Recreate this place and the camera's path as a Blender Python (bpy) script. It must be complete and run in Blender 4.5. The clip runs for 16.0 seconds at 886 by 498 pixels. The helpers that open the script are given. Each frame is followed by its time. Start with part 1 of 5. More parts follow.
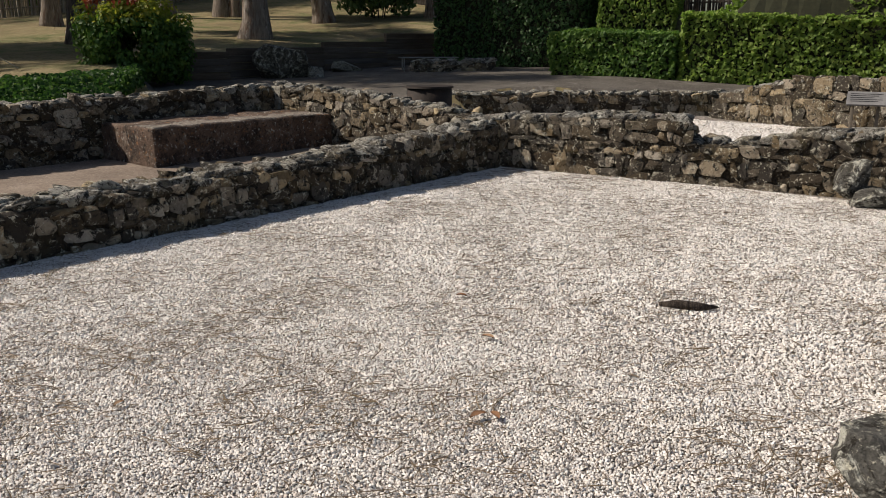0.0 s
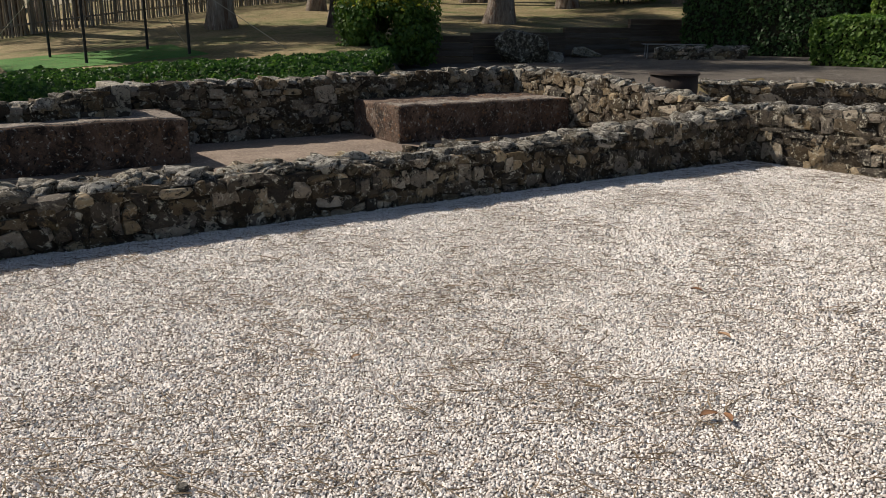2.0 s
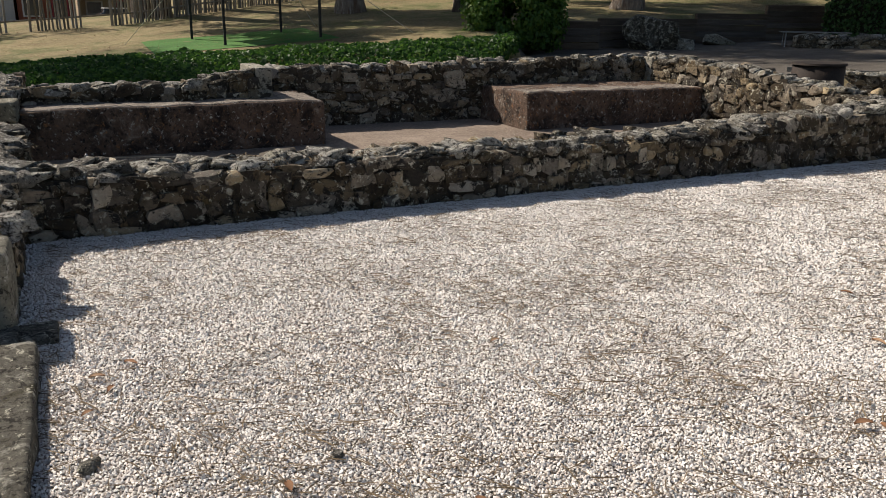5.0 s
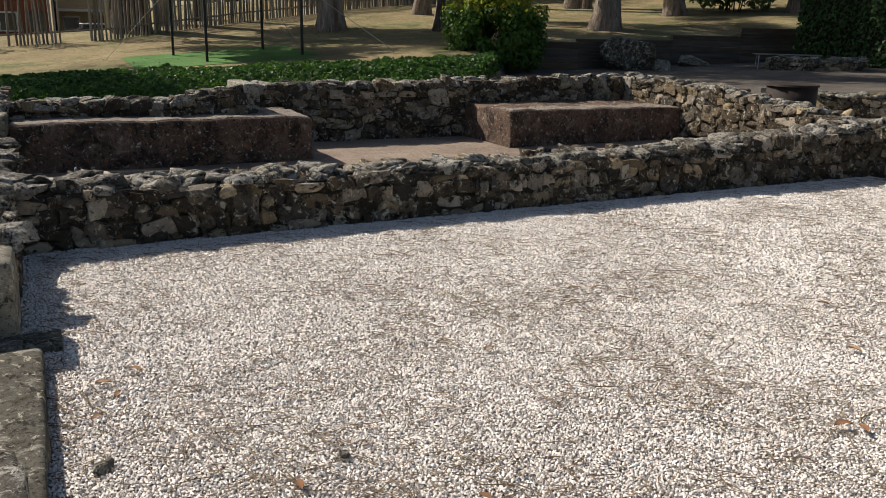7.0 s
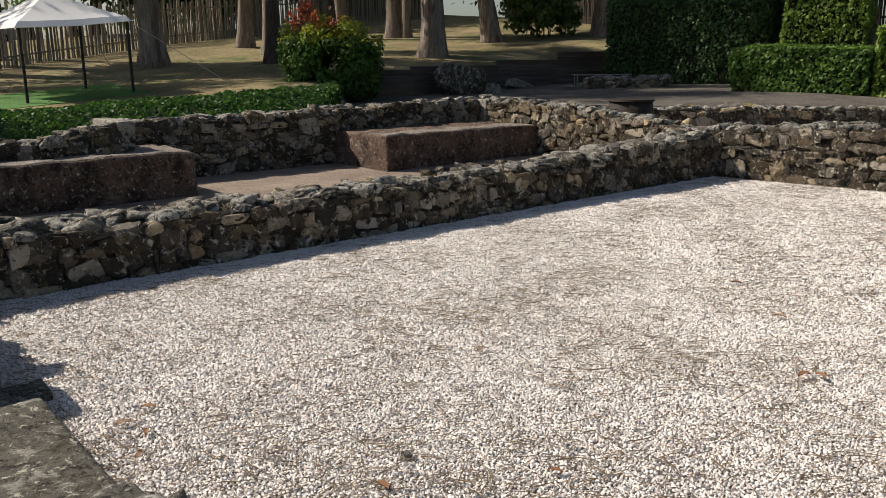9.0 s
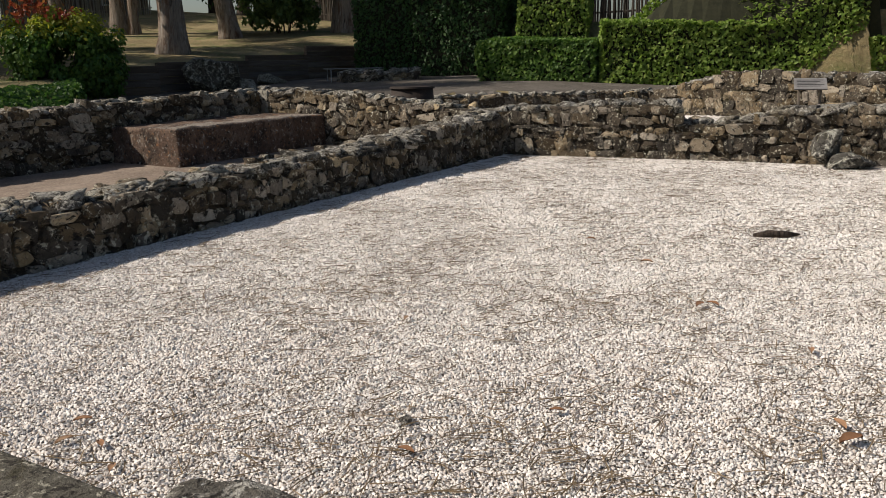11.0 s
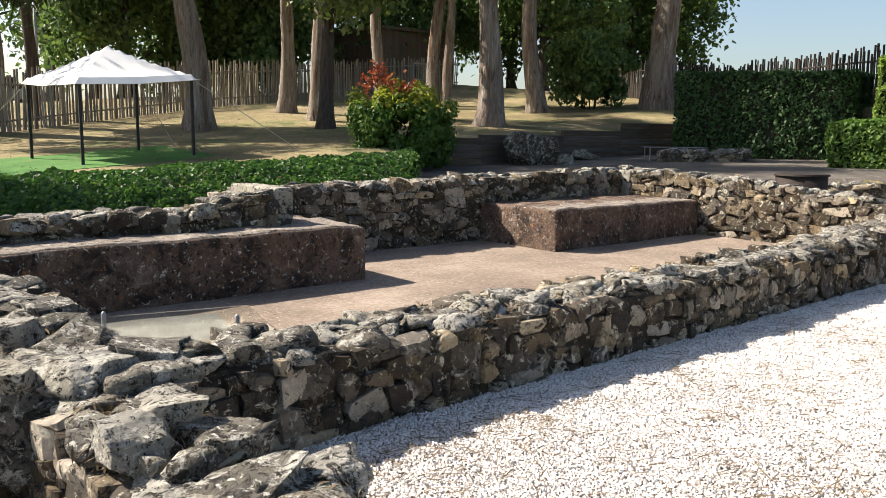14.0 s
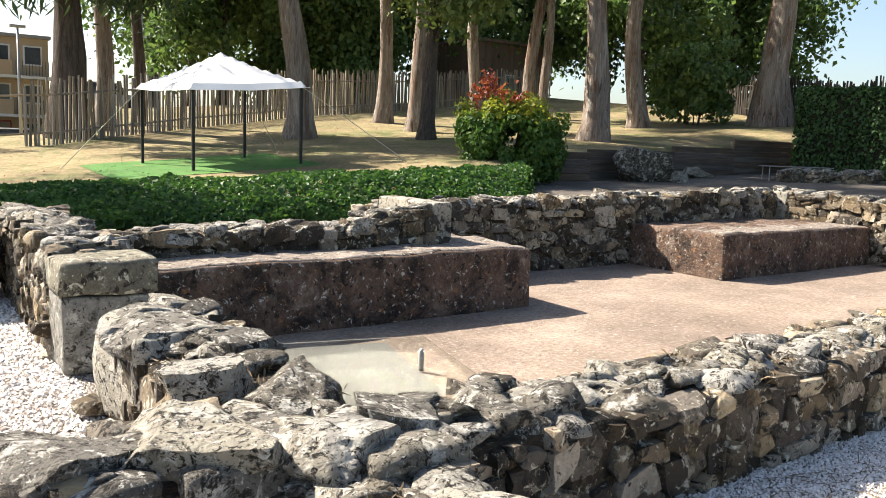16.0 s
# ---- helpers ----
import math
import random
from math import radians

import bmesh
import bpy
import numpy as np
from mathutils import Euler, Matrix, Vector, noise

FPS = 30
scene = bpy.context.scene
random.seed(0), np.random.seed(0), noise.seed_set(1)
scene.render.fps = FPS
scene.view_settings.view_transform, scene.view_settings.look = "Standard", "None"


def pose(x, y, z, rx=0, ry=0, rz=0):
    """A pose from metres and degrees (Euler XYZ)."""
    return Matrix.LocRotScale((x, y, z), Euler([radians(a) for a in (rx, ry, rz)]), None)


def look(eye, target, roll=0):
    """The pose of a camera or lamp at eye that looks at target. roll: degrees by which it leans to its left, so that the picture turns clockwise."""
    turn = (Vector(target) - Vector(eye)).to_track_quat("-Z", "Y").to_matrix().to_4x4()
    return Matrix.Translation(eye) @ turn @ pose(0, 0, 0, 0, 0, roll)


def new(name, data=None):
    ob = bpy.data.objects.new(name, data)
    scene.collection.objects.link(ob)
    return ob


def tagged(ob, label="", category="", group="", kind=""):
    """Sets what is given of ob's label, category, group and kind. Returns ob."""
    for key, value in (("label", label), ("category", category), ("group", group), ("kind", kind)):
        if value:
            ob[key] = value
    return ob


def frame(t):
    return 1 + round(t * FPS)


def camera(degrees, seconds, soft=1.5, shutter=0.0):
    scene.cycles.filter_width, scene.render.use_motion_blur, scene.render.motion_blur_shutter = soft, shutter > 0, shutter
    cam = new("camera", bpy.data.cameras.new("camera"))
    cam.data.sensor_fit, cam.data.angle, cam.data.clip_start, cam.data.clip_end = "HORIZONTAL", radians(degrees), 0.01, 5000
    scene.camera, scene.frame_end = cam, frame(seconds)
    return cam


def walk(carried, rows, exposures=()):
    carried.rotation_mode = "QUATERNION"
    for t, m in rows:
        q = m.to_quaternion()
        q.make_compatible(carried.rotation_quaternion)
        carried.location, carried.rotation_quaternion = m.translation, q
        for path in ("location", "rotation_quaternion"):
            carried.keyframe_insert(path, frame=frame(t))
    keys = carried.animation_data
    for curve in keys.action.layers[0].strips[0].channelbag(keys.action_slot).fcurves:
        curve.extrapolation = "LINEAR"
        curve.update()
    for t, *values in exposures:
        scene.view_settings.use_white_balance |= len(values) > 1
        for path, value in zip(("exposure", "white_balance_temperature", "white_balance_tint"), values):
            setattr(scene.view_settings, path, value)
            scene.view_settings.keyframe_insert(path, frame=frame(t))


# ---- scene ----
cam = camera(58.0, 16.0, soft=0.55)
PATH = [
    (0, (-1.837, 0.027, 1.662), (-0.36, 1.278, 1.156), -0.1),
    (0.5, (-1.84, 0.055, 1.643), (-0.464, 1.412, 1.129), 0.1),
    (1, (-1.833, 0.076, 1.619), (-0.582, 1.544, 1.089), 0.4),
    (1.5, (-1.852, 0.076, 1.615), (-0.692, 1.614, 1.08), 0.7),
    (2, (-1.868, 0.081, 1.611), (-0.809, 1.691, 1.074), 0.4),
    (2.5, (-1.925, 0.077, 1.62), (-1.051, 1.793, 1.081), 0.3),
    (3, (-1.969, 0.072, 1.625), (-1.289, 1.872, 1.081), 0.6),
    (3.5, (-1.964, 0.092, 1.619), (-1.37, 1.916, 1.051), 1.0),
    (4, (-1.957, 0.108, 1.614), (-1.359, 1.929, 1.041), 1.2),
    (4.5, (-1.989, 0.118, 1.63), (-1.309, 1.909, 1.056), 0.8),
    (5, (-2.037, 0.116, 1.628), (-1.223, 1.851, 1.054), 0.7),
    (5.2, (-2.049, 0.125, 1.624), (-1.195, 1.84, 1.051), 0.6),
    (7.3, (-2.267, -0.004, 1.634), (-1.403, 1.723, 1.116), 1.4),
    (7.5, (-2.342, -0.02, 1.646), (-1.522, 1.73, 1.131), 1.0),
    (8, (-2.672, -0.012, 1.633), (-1.953, 1.783, 1.122), -0.4),
    (8.5, (-2.835, 0.105, 1.628), (-1.883, 1.8, 1.16), -1.8),
    (9, (-3.055, 0.281, 1.591), (-1.812, 1.78, 1.133), -0.5),
    (9.5, (-3.371, 0.423, 1.509), (-1.997, 1.8, 1.044), -1.7),
    (9.7, (-3.471, 0.466, 1.506), (-2.059, 1.802, 1.038), -2.1),
    (11.8, (-3.71, 1.631, 1.393), (-1.991, 2.544, 0.932), -0.4),
    (12, (-3.678, 1.808, 1.399), (-1.999, 2.8, 0.955), -1.1),
    (12.5, (-3.674, 2.158, 1.437), (-2.109, 3.333, 1.025), -1.4),
    (13, (-3.69, 2.51, 1.461), (-2.198, 3.782, 1.067), -1.5),
    (13.5, (-3.669, 2.817, 1.462), (-2.223, 4.155, 1.12), -0.5),
    (14, (-3.661, 3.122, 1.476), (-2.384, 4.634, 1.188), 0.7),
    (14.5, (-3.741, 3.426, 1.469), (-2.552, 5.011, 1.196), 1.7),
    (15, (-3.836, 3.706, 1.471), (-2.654, 5.298, 1.205), 2.2),
    (15.5, (-3.856, 4.026, 1.453), (-2.716, 5.649, 1.19), 1.5),
    (16, (-3.859, 4.279, 1.442), (-2.725, 5.906, 1.181), 1.9),
]
EXPOSURES = [(0.0, -0.12), (1.5, -0.06), (3.5, 0.1), (5.0, 0.13), (8.0, 0.25), (8.5, 0.31), (9.0, 0.14), (9.5, 0.0), (11.8, -0.08), (12.4, 0.04), (13.0, 0.34), (13.5, 0.70), (14.0, 1.22), (14.5, 1.45), (16.0, 1.60)]
walk(cam, [(t, look(eye, target, roll)) for t, eye, target, roll in PATH], EXPOSURES)

# ---------- world, sun ----------
SUN = Vector((-0.27, 0.42, 0.46)).normalized()
world = bpy.data.worlds.new("world")
scene.world = world
world.use_nodes = True
wn = world.node_tree
sky = wn.nodes.new("ShaderNodeTexSky")
sky.sky_type = 'NISHITA'
sky.sun_disc = False
sky.sun_elevation = math.asin(SUN.z)
sky.sun_rotation = math.atan2(SUN.x, SUN.y)
sky.dust_density = 1.8
sky.ozone_density = 0.8
wn.nodes["Background"].inputs["Strength"].default_value = 0.074
wn.links.new(sky.outputs[0], wn.nodes["Background"].inputs["Color"])
sun = new("sun", bpy.data.lights.new("sun", 'SUN'))
sun.data.energy, sun.data.angle, sun.data.color = 5.1, radians(0.6), (1.0, 0.905, 0.79)
sun.matrix_world = look(SUN * 60, (0, 0, 0))

# ---------- materials ----------


def ramp(nt, stops):
    n = nt.nodes.new("ShaderNodeValToRGB")
    el = n.color_ramp.elements
    while len(el) < len(stops):
        el.new(0.5)
    for e, (p, c) in zip(el, stops):
        e.position, e.color = p, (*c, 1)
    return n


def noise_node(nt, pos, scale, detail=4, rough=0.6, distort=0.0):
    n = nt.nodes.new("ShaderNodeTexNoise")
    n.inputs["Scale"].default_value = scale
    n.inputs["Detail"].default_value = detail
    n.inputs["Roughness"].default_value = rough
    n.inputs["Distortion"].default_value = distort
    nt.links.new(pos, n.inputs["Vector"])
    return n


def mix(nt, a, b, fac, mode='MIX'):
    m = nt.nodes.new("ShaderNodeMix")
    m.data_type, m.blend_type = 'RGBA', mode
    for sock, val in ((0, fac), (6, a), (7, b)):
        if isinstance(val, (int, float)):
            m.inputs[sock].default_value = val
        elif isinstance(val, tuple):
            m.inputs[sock].default_value = (*val, 1)
        else:
            nt.links.new(val, m.inputs[sock])
    return m.outputs[2]


def maths(nt, op, a, b=0.0):
    m = nt.nodes.new("ShaderNodeMath")
    m.operation = op
    for i, val in enumerate((a, b)):
        if isinstance(val, (int, float)):
            m.inputs[i].default_value = val
        else:
            nt.links.new(val, m.inputs[i])
    return m.outputs[0]


def surface(name, stops, scale=3.0, fine=40.0, rough=0.9, bump=0.3, dist=0.01, patches=(), vary=0.0, stretch=(1, 1, 1), metal=0.0, fine_mix=0.5, spec=0.3, per_piece=False, voronoi=0.0):
    """A node material in world metres: two scales of noise through a colour ramp, patches of stain, lichen or painted
    dapple, and relief.
    """
    m = bpy.data.materials.new(name)
    m.use_nodes = True
    nt = m.node_tree
    bs = nt.nodes["Principled BSDF"]
    geo = nt.nodes.new("ShaderNodeNewGeometry")
    pos = geo.outputs["Position"]
    if stretch != (1, 1, 1):
        mp = nt.nodes.new("ShaderNodeMapping")
        mp.inputs["Scale"].default_value = stretch
        nt.links.new(pos, mp.inputs["Vector"])
        pos = mp.outputs[0]
    a = noise_node(nt, pos, scale, 3)
    b = noise_node(nt, pos, fine, 5, 0.7)
    val = maths(nt, 'ADD', maths(nt, 'MULTIPLY', a.outputs[0], 1 - fine_mix), maths(nt, 'MULTIPLY', b.outputs[0], fine_mix))
    val = maths(nt, 'ADD', maths(nt, 'MULTIPLY', maths(nt, 'SUBTRACT', val, 0.5), 1.9), 0.5)
    rnd = None
    if vary or per_piece:
        info = nt.nodes.new("ShaderNodeObjectInfo")
        rnd = maths(nt, 'FRACT', maths(nt, 'ADD', info.outputs["Random"], geo.outputs["Random Per Island"]))
    if per_piece:
        val = maths(nt, 'ADD', maths(nt, 'MULTIPLY', val, 0.35), maths(nt, 'MULTIPLY', rnd, 0.65))
    r = ramp(nt, stops)
    nt.links.new(val, r.inputs[0])
    col = r.outputs[0]
    if vary:
        hv = nt.nodes.new("ShaderNodeHueSaturation")
        nt.links.new(col, hv.inputs["Color"])
        nt.links.new(maths(nt, 'ADD', maths(nt, 'MULTIPLY', rnd, 2 * vary), 1 - vary), hv.inputs["Value"])
        nt.links.new(maths(nt, 'ADD', maths(nt, 'MULTIPLY', maths(nt, 'FRACT', maths(nt, 'MULTIPLY', rnd, 7.3)), 0.6), 0.6), hv.inputs["Saturation"])
        col = hv.outputs[0]
    for pc, ps, lo, hi in patches:
        n = noise_node(nt, pos, ps, 8, 0.74, 0.5)
        rr = ramp(nt, [(lo, (0, 0, 0)), (hi, (1, 1, 1))])
        nt.links.new(n.outputs[0], rr.inputs[0])
        col = mix(nt, col, pc, rr.outputs[0])
    nt.links.new(col, bs.inputs["Base Color"])
    bs.inputs["Roughness"].default_value = rough
    bs.inputs["Metallic"].default_value = metal
    bs.inputs["Specular IOR Level"].default_value = spec
    if bump:
        hgt = maths(nt, 'ADD', maths(nt, 'MULTIPLY', b.outputs[0], 1.0), maths(nt, 'MULTIPLY', a.outputs[0], 0.6))
        if voronoi:
            v = nt.nodes.new("ShaderNodeTexVoronoi")
            v.inputs["Scale"].default_value = voronoi
            nt.links.new(pos, v.inputs["Vector"])
            hgt = maths(nt, 'SUBTRACT', hgt, maths(nt, 'MULTIPLY', v.outputs["Distance"], 2.0))
            # shade in the gaps between gravel stones, painted into the base colour
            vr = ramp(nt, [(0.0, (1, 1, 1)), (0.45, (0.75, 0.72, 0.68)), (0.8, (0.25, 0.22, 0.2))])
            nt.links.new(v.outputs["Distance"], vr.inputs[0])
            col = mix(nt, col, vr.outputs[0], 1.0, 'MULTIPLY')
            sep = ramp(nt, [(0.0, (0.55, 0.5, 0.46)), (0.5, (0.9, 0.88, 0.86)), (1.0, (1.05, 1.0, 0.97))])
            nt.links.new(v.outputs["Color"], sep.inputs[0])
            col = mix(nt, col, sep.outputs[0], 1.0, 'MULTIPLY')
            nt.links.new(col, bs.inputs["Base Color"])
        bp = nt.nodes.new("ShaderNodeBump")
        bp.inputs["Strength"].default_value = bump
        bp.inputs["Distance"].default_value = dist
        nt.links.new(hgt, bp.inputs["Height"])
        nt.links.new(bp.outputs[0], bs.inputs["Normal"])
    return m


SOOT2 = ((0.04, 0.034, 0.026), 29.0, 0.56, 0.60)
LICHEN = ((0.50, 0.465, 0.365), 9.0, 0.57, 0.66)
LICHEN2 = ((0.62, 0.61, 0.57), 23.0, 0.62, 0.68)
SOOT = ((0.035, 0.032, 0.028), 6.0, 0.56, 0.68)
MOSS = ((0.045, 0.038, 0.017), 4.0, 0.54, 0.68)
SPECK = ((0.50, 0.47, 0.375), 17.0, 0.575, 0.615)
PITS = ((0.026, 0.022, 0.017), 13.0, 0.535, 0.585)
M_STONE = surface("rubble_stone", [(0.0, (0.038, 0.029, 0.019)), (0.35, (0.09, 0.068, 0.044)), (0.62, (0.18, 0.139, 0.09)), (0.86, (0.345, 0.28, 0.19)), (0.96, (0.40, 0.32, 0.195)), (1.0, (0.38, 0.20, 0.095))],
                  5, 30, 0.92, 1.0, 0.03, (SOOT, MOSS, PITS, LICHEN, SPECK), vary=0.3, per_piece=True)
M_CAP = surface("weathered_capstone", [(0.1, (0.10, 0.088, 0.069)), (0.45, (0.23, 0.206, 0.162)), (0.9, (0.41, 0.385, 0.32))],
                7, 38, 0.93, 1.0, 0.05, (SOOT, ((0.57, 0.545, 0.475), 8.0, 0.525, 0.60), PITS, SOOT2, ((0.60, 0.58, 0.52), 24.0, 0.575, 0.61), ((0.03, 0.026, 0.02), 34.0, 0.58, 0.62)), vary=0.22, per_piece=True)
M_DARKROCK = surface("dark_lichened_rock", [(0.1, (0.042, 0.038, 0.03)), (0.5, (0.10, 0.091, 0.072)), (0.9, (0.20, 0.185, 0.15))],
                     7, 30, 0.93, 1.0, 0.04, (SOOT, ((0.50, 0.49, 0.42), 8.0, 0.53, 0.59), PITS, SPECK, MOSS), vary=0.15)
M_MORTAR = surface("earth_mortar", [(0.2, (0.024, 0.018, 0.012)), (0.55, (0.06, 0.046, 0.03)), (0.9, (0.145, 0.116, 0.078))], 4, 30, 0.97, 1.0, 0.05, (MOSS, PITS, ((0.26, 0.22, 0.16), 15.0, 0.58, 0.67), SPECK))
M_ASHLAR = surface("ashlar_stone", [(0.15, (0.15, 0.142, 0.115)), (0.5, (0.265, 0.25, 0.205)), (0.9, (0.39, 0.375, 0.315))], 2.5, 55, 0.92, 1.0, 0.016,
                   (((0.10, 0.095, 0.075), 5.0, 0.52, 0.66), ((0.50, 0.485, 0.42), 8.0, 0.56, 0.62), SOOT2, ((0.04, 0.038, 0.033), 15.0, 0.585, 0.61), ((0.42, 0.405, 0.34), 11.0, 0.60, 0.70), MOSS), vary=0.08)
M_PLASTER = surface("pale_plaster", [(0.15, (0.17, 0.155, 0.125)), (0.5, (0.29, 0.27, 0.22)), (0.9, (0.42, 0.39, 0.33))], 3, 40, 0.93, 0.7, 0.01, (SOOT2, PITS))
M_GREYPLASTER = surface("dark_grey_plaster", [(0.15, (0.022, 0.019, 0.015)), (0.5, (0.05, 0.042, 0.033)), (0.9, (0.11, 0.095, 0.075))], 3, 40, 0.95, 0.9, 0.02, (MOSS, PITS, ((0.17, 0.14, 0.10), 6.0, 0.60, 0.72)))
M_STAINED = surface("stained_ashlar", [(0.15, (0.075, 0.068, 0.05)), (0.5, (0.16, 0.147, 0.108)), (0.9, (0.28, 0.262, 0.20))], 2.5, 40, 0.92, 0.9, 0.012,
                    (PITS, ((0.40, 0.385, 0.31), 6.0, 0.56, 0.64), SPECK))
M_SLAB = surface("ground_slab_stone", [(0.2, (0.075, 0.07, 0.057)), (0.6, (0.145, 0.134, 0.108)), (0.9, (0.22, 0.203, 0.165))], 3, 40, 0.92, 1.0, 0.025, (MOSS, PITS, SOOT2, ((0.30, 0.285, 0.24), 9.0, 0.54, 0.62), SPECK), vary=0.15)
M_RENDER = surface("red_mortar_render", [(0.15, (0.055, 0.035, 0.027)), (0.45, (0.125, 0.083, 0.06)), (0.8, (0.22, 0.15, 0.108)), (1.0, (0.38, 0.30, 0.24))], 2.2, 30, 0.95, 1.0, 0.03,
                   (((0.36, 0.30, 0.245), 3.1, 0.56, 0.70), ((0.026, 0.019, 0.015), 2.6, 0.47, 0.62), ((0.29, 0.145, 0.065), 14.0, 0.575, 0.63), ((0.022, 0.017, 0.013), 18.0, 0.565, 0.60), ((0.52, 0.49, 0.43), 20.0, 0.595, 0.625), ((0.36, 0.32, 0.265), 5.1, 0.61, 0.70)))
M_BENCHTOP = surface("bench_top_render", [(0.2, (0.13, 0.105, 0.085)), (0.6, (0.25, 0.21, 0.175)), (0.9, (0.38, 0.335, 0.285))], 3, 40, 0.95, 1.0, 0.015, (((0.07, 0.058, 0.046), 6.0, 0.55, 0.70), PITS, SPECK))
M_FLOOR = surface("opus_floor", [(0.2, (0.135, 0.101, 0.077)), (0.5, (0.24, 0.186, 0.143)), (0.8, (0.37, 0.298, 0.235))], 0.9, 26, 0.93, 1.0, 0.016,
                  (((0.13, 0.098, 0.076), 0.7, 0.50, 0.72), ((0.46, 0.40, 0.34), 30.0, 0.56, 0.66), ((0.09, 0.065, 0.05), 27.0, 0.59, 0.65), ((0.36, 0.31, 0.26), 2.3, 0.62, 0.75)))
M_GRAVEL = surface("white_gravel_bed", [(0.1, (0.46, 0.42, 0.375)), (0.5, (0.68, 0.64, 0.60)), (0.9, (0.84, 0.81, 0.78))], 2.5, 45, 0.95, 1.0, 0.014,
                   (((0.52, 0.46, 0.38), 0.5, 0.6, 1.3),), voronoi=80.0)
M_PEBBLE = surface("white_pebbles", [(0.0, (0.12, 0.10, 0.085)), (0.10, (0.36, 0.31, 0.265)), (0.24, (0.64, 0.575, 0.52)), (0.5, (0.80, 0.755, 0.705)), (1.0, (0.91, 0.89, 0.86))], 1.2, 80, 0.85, 0.2, 0.002,
                   (((0.62, 0.56, 0.49), 0.5, 0.55, 1.2),), per_piece=True)
M_LAWN = surface("dry_lawn", [(0.1, (0.09, 0.07, 0.037)), (0.35, (0.19, 0.148, 0.075)), (0.6, (0.30, 0.24, 0.125)), (0.9, (0.42, 0.345, 0.19))], 0.35, 9, 1.0, 1.0, 0.06,
                 (((0.095, 0.12, 0.035), 0.5, 0.48, 0.66), ((0.12, 0.085, 0.05), 2.2, 0.56, 0.70), ((0.42, 0.36, 0.22), 10.0, 0.58, 0.68)))
# the broad pale and dark patches paint dappled sun and tree shade
M_TERRACE = surface("dark_gravel_terrace", [(0.1, (0.055, 0.047, 0.039)), (0.5, (0.108, 0.094, 0.079)), (0.9, (0.19, 0.17, 0.145))], 0.9, 25, 0.97, 1.0, 0.02,
                    (((0.24, 0.22, 0.195), 1.3, 0.56, 0.70), ((0.04, 0.034, 0.028), 2.6, 0.57, 0.68), ((0.28, 0.26, 0.23), 18.0, 0.60, 0.66)))
M_BARK = surface("eucalyptus_bark", [(0.1, (0.085, 0.066, 0.05)), (0.4, (0.22, 0.178, 0.142)), (0.7, (0.34, 0.29, 0.24)), (0.95, (0.46, 0.415, 0.36))], 1.4, 7, 0.95, 1.0, 0.06,
                 (((0.15, 0.085, 0.052), 0.9, 0.50, 0.62), ((0.055, 0.045, 0.037), 2.2, 0.55, 0.66), ((0.50, 0.46, 0.41), 1.7, 0.58, 0.68)), stretch=(3.5, 3.5, 0.4))
M_DARKBARK = surface("dark_ridged_bark", [(0.2, (0.03, 0.024, 0.02)), (0.5, (0.085, 0.066, 0.052)), (0.9, (0.17, 0.14, 0.115))], 3, 14, 0.97, 1.0, 0.06, stretch=(4, 4, 0.35))
M_FENCE = surface("weathered_stakes", [(0.1, (0.14, 0.115, 0.085)), (0.5, (0.27, 0.225, 0.165)), (0.9, (0.38, 0.33, 0.25))], 2, 30, 0.95, 0.4, 0.01, vary=0.35, stretch=(4, 4, 0.6))
M_TIMBER = surface("dark_timber", [(0.1, (0.05, 0.037, 0.027)), (0.5, (0.105, 0.08, 0.06)), (0.9, (0.18, 0.145, 0.11))], 2, 30, 0.9, 0.5, 0.01, vary=0.25, stretch=(0.6, 0.6, 6))
M_STEEL = surface("dark_steel", [(0.2, (0.014, 0.014, 0.015)), (0.8, (0.035, 0.034, 0.034))], 3, 60, 0.5, 0.1, 0.002, metal=0.3)
M_CANVAS = surface("white_canvas", [(0.2, (0.70, 0.69, 0.66)), (0.8, (0.80, 0.79, 0.77))], 1.2, 20, 0.85, 0.15, 0.01)
M_ROPE = surface("pale_rope", [(0.2, (0.42, 0.38, 0.30)), (0.8, (0.58, 0.54, 0.45))], 5, 60, 0.9, 0.0)
M_TURF = surface("artificial_turf", [(0.15, (0.04, 0.11, 0.022)), (0.5, (0.07, 0.18, 0.036)), (0.9, (0.11, 0.24, 0.05))], 1.2, 30, 0.95, 1.0, 0.02, (((0.20, 0.18, 0.08), 1.6, 0.56, 0.68),))
M_WHITEPAINT = surface("white_paint", [(0.2, (0.62, 0.61, 0.59)), (0.8, (0.74, 0.73, 0.71))], 3, 40, 0.7, 0.1, 0.003)
M_NEEDLE = surface("dry_needles", [(0.0, (0.07, 0.05, 0.03)), (0.6, (0.17, 0.125, 0.075)), (1.0, (0.27, 0.20, 0.12))], 3, 30, 0.95, 0.0, per_piece=True)
M_DRYLEAF = surface("dry_leaf", [(0.0, (0.16, 0.075, 0.035)), (0.6, (0.28, 0.15, 0.08)), (1.0, (0.38, 0.27, 0.17))], 6, 50, 0.85, 0.3, 0.003, per_piece=True)
M_GLASSY = bpy.data.materials.new("clear_acrylic")
M_GLASSY.use_nodes = True
gb = M_GLASSY.node_tree.nodes["Principled BSDF"]
gb.inputs["Transmission Weight"].default_value = 1.0
gb.inputs["IOR"].default_value = 1.12
gb.inputs["Roughness"].default_value = 0.02
gb.inputs["Base Color"].default_value = (0.94, 0.97, 0.96, 1)


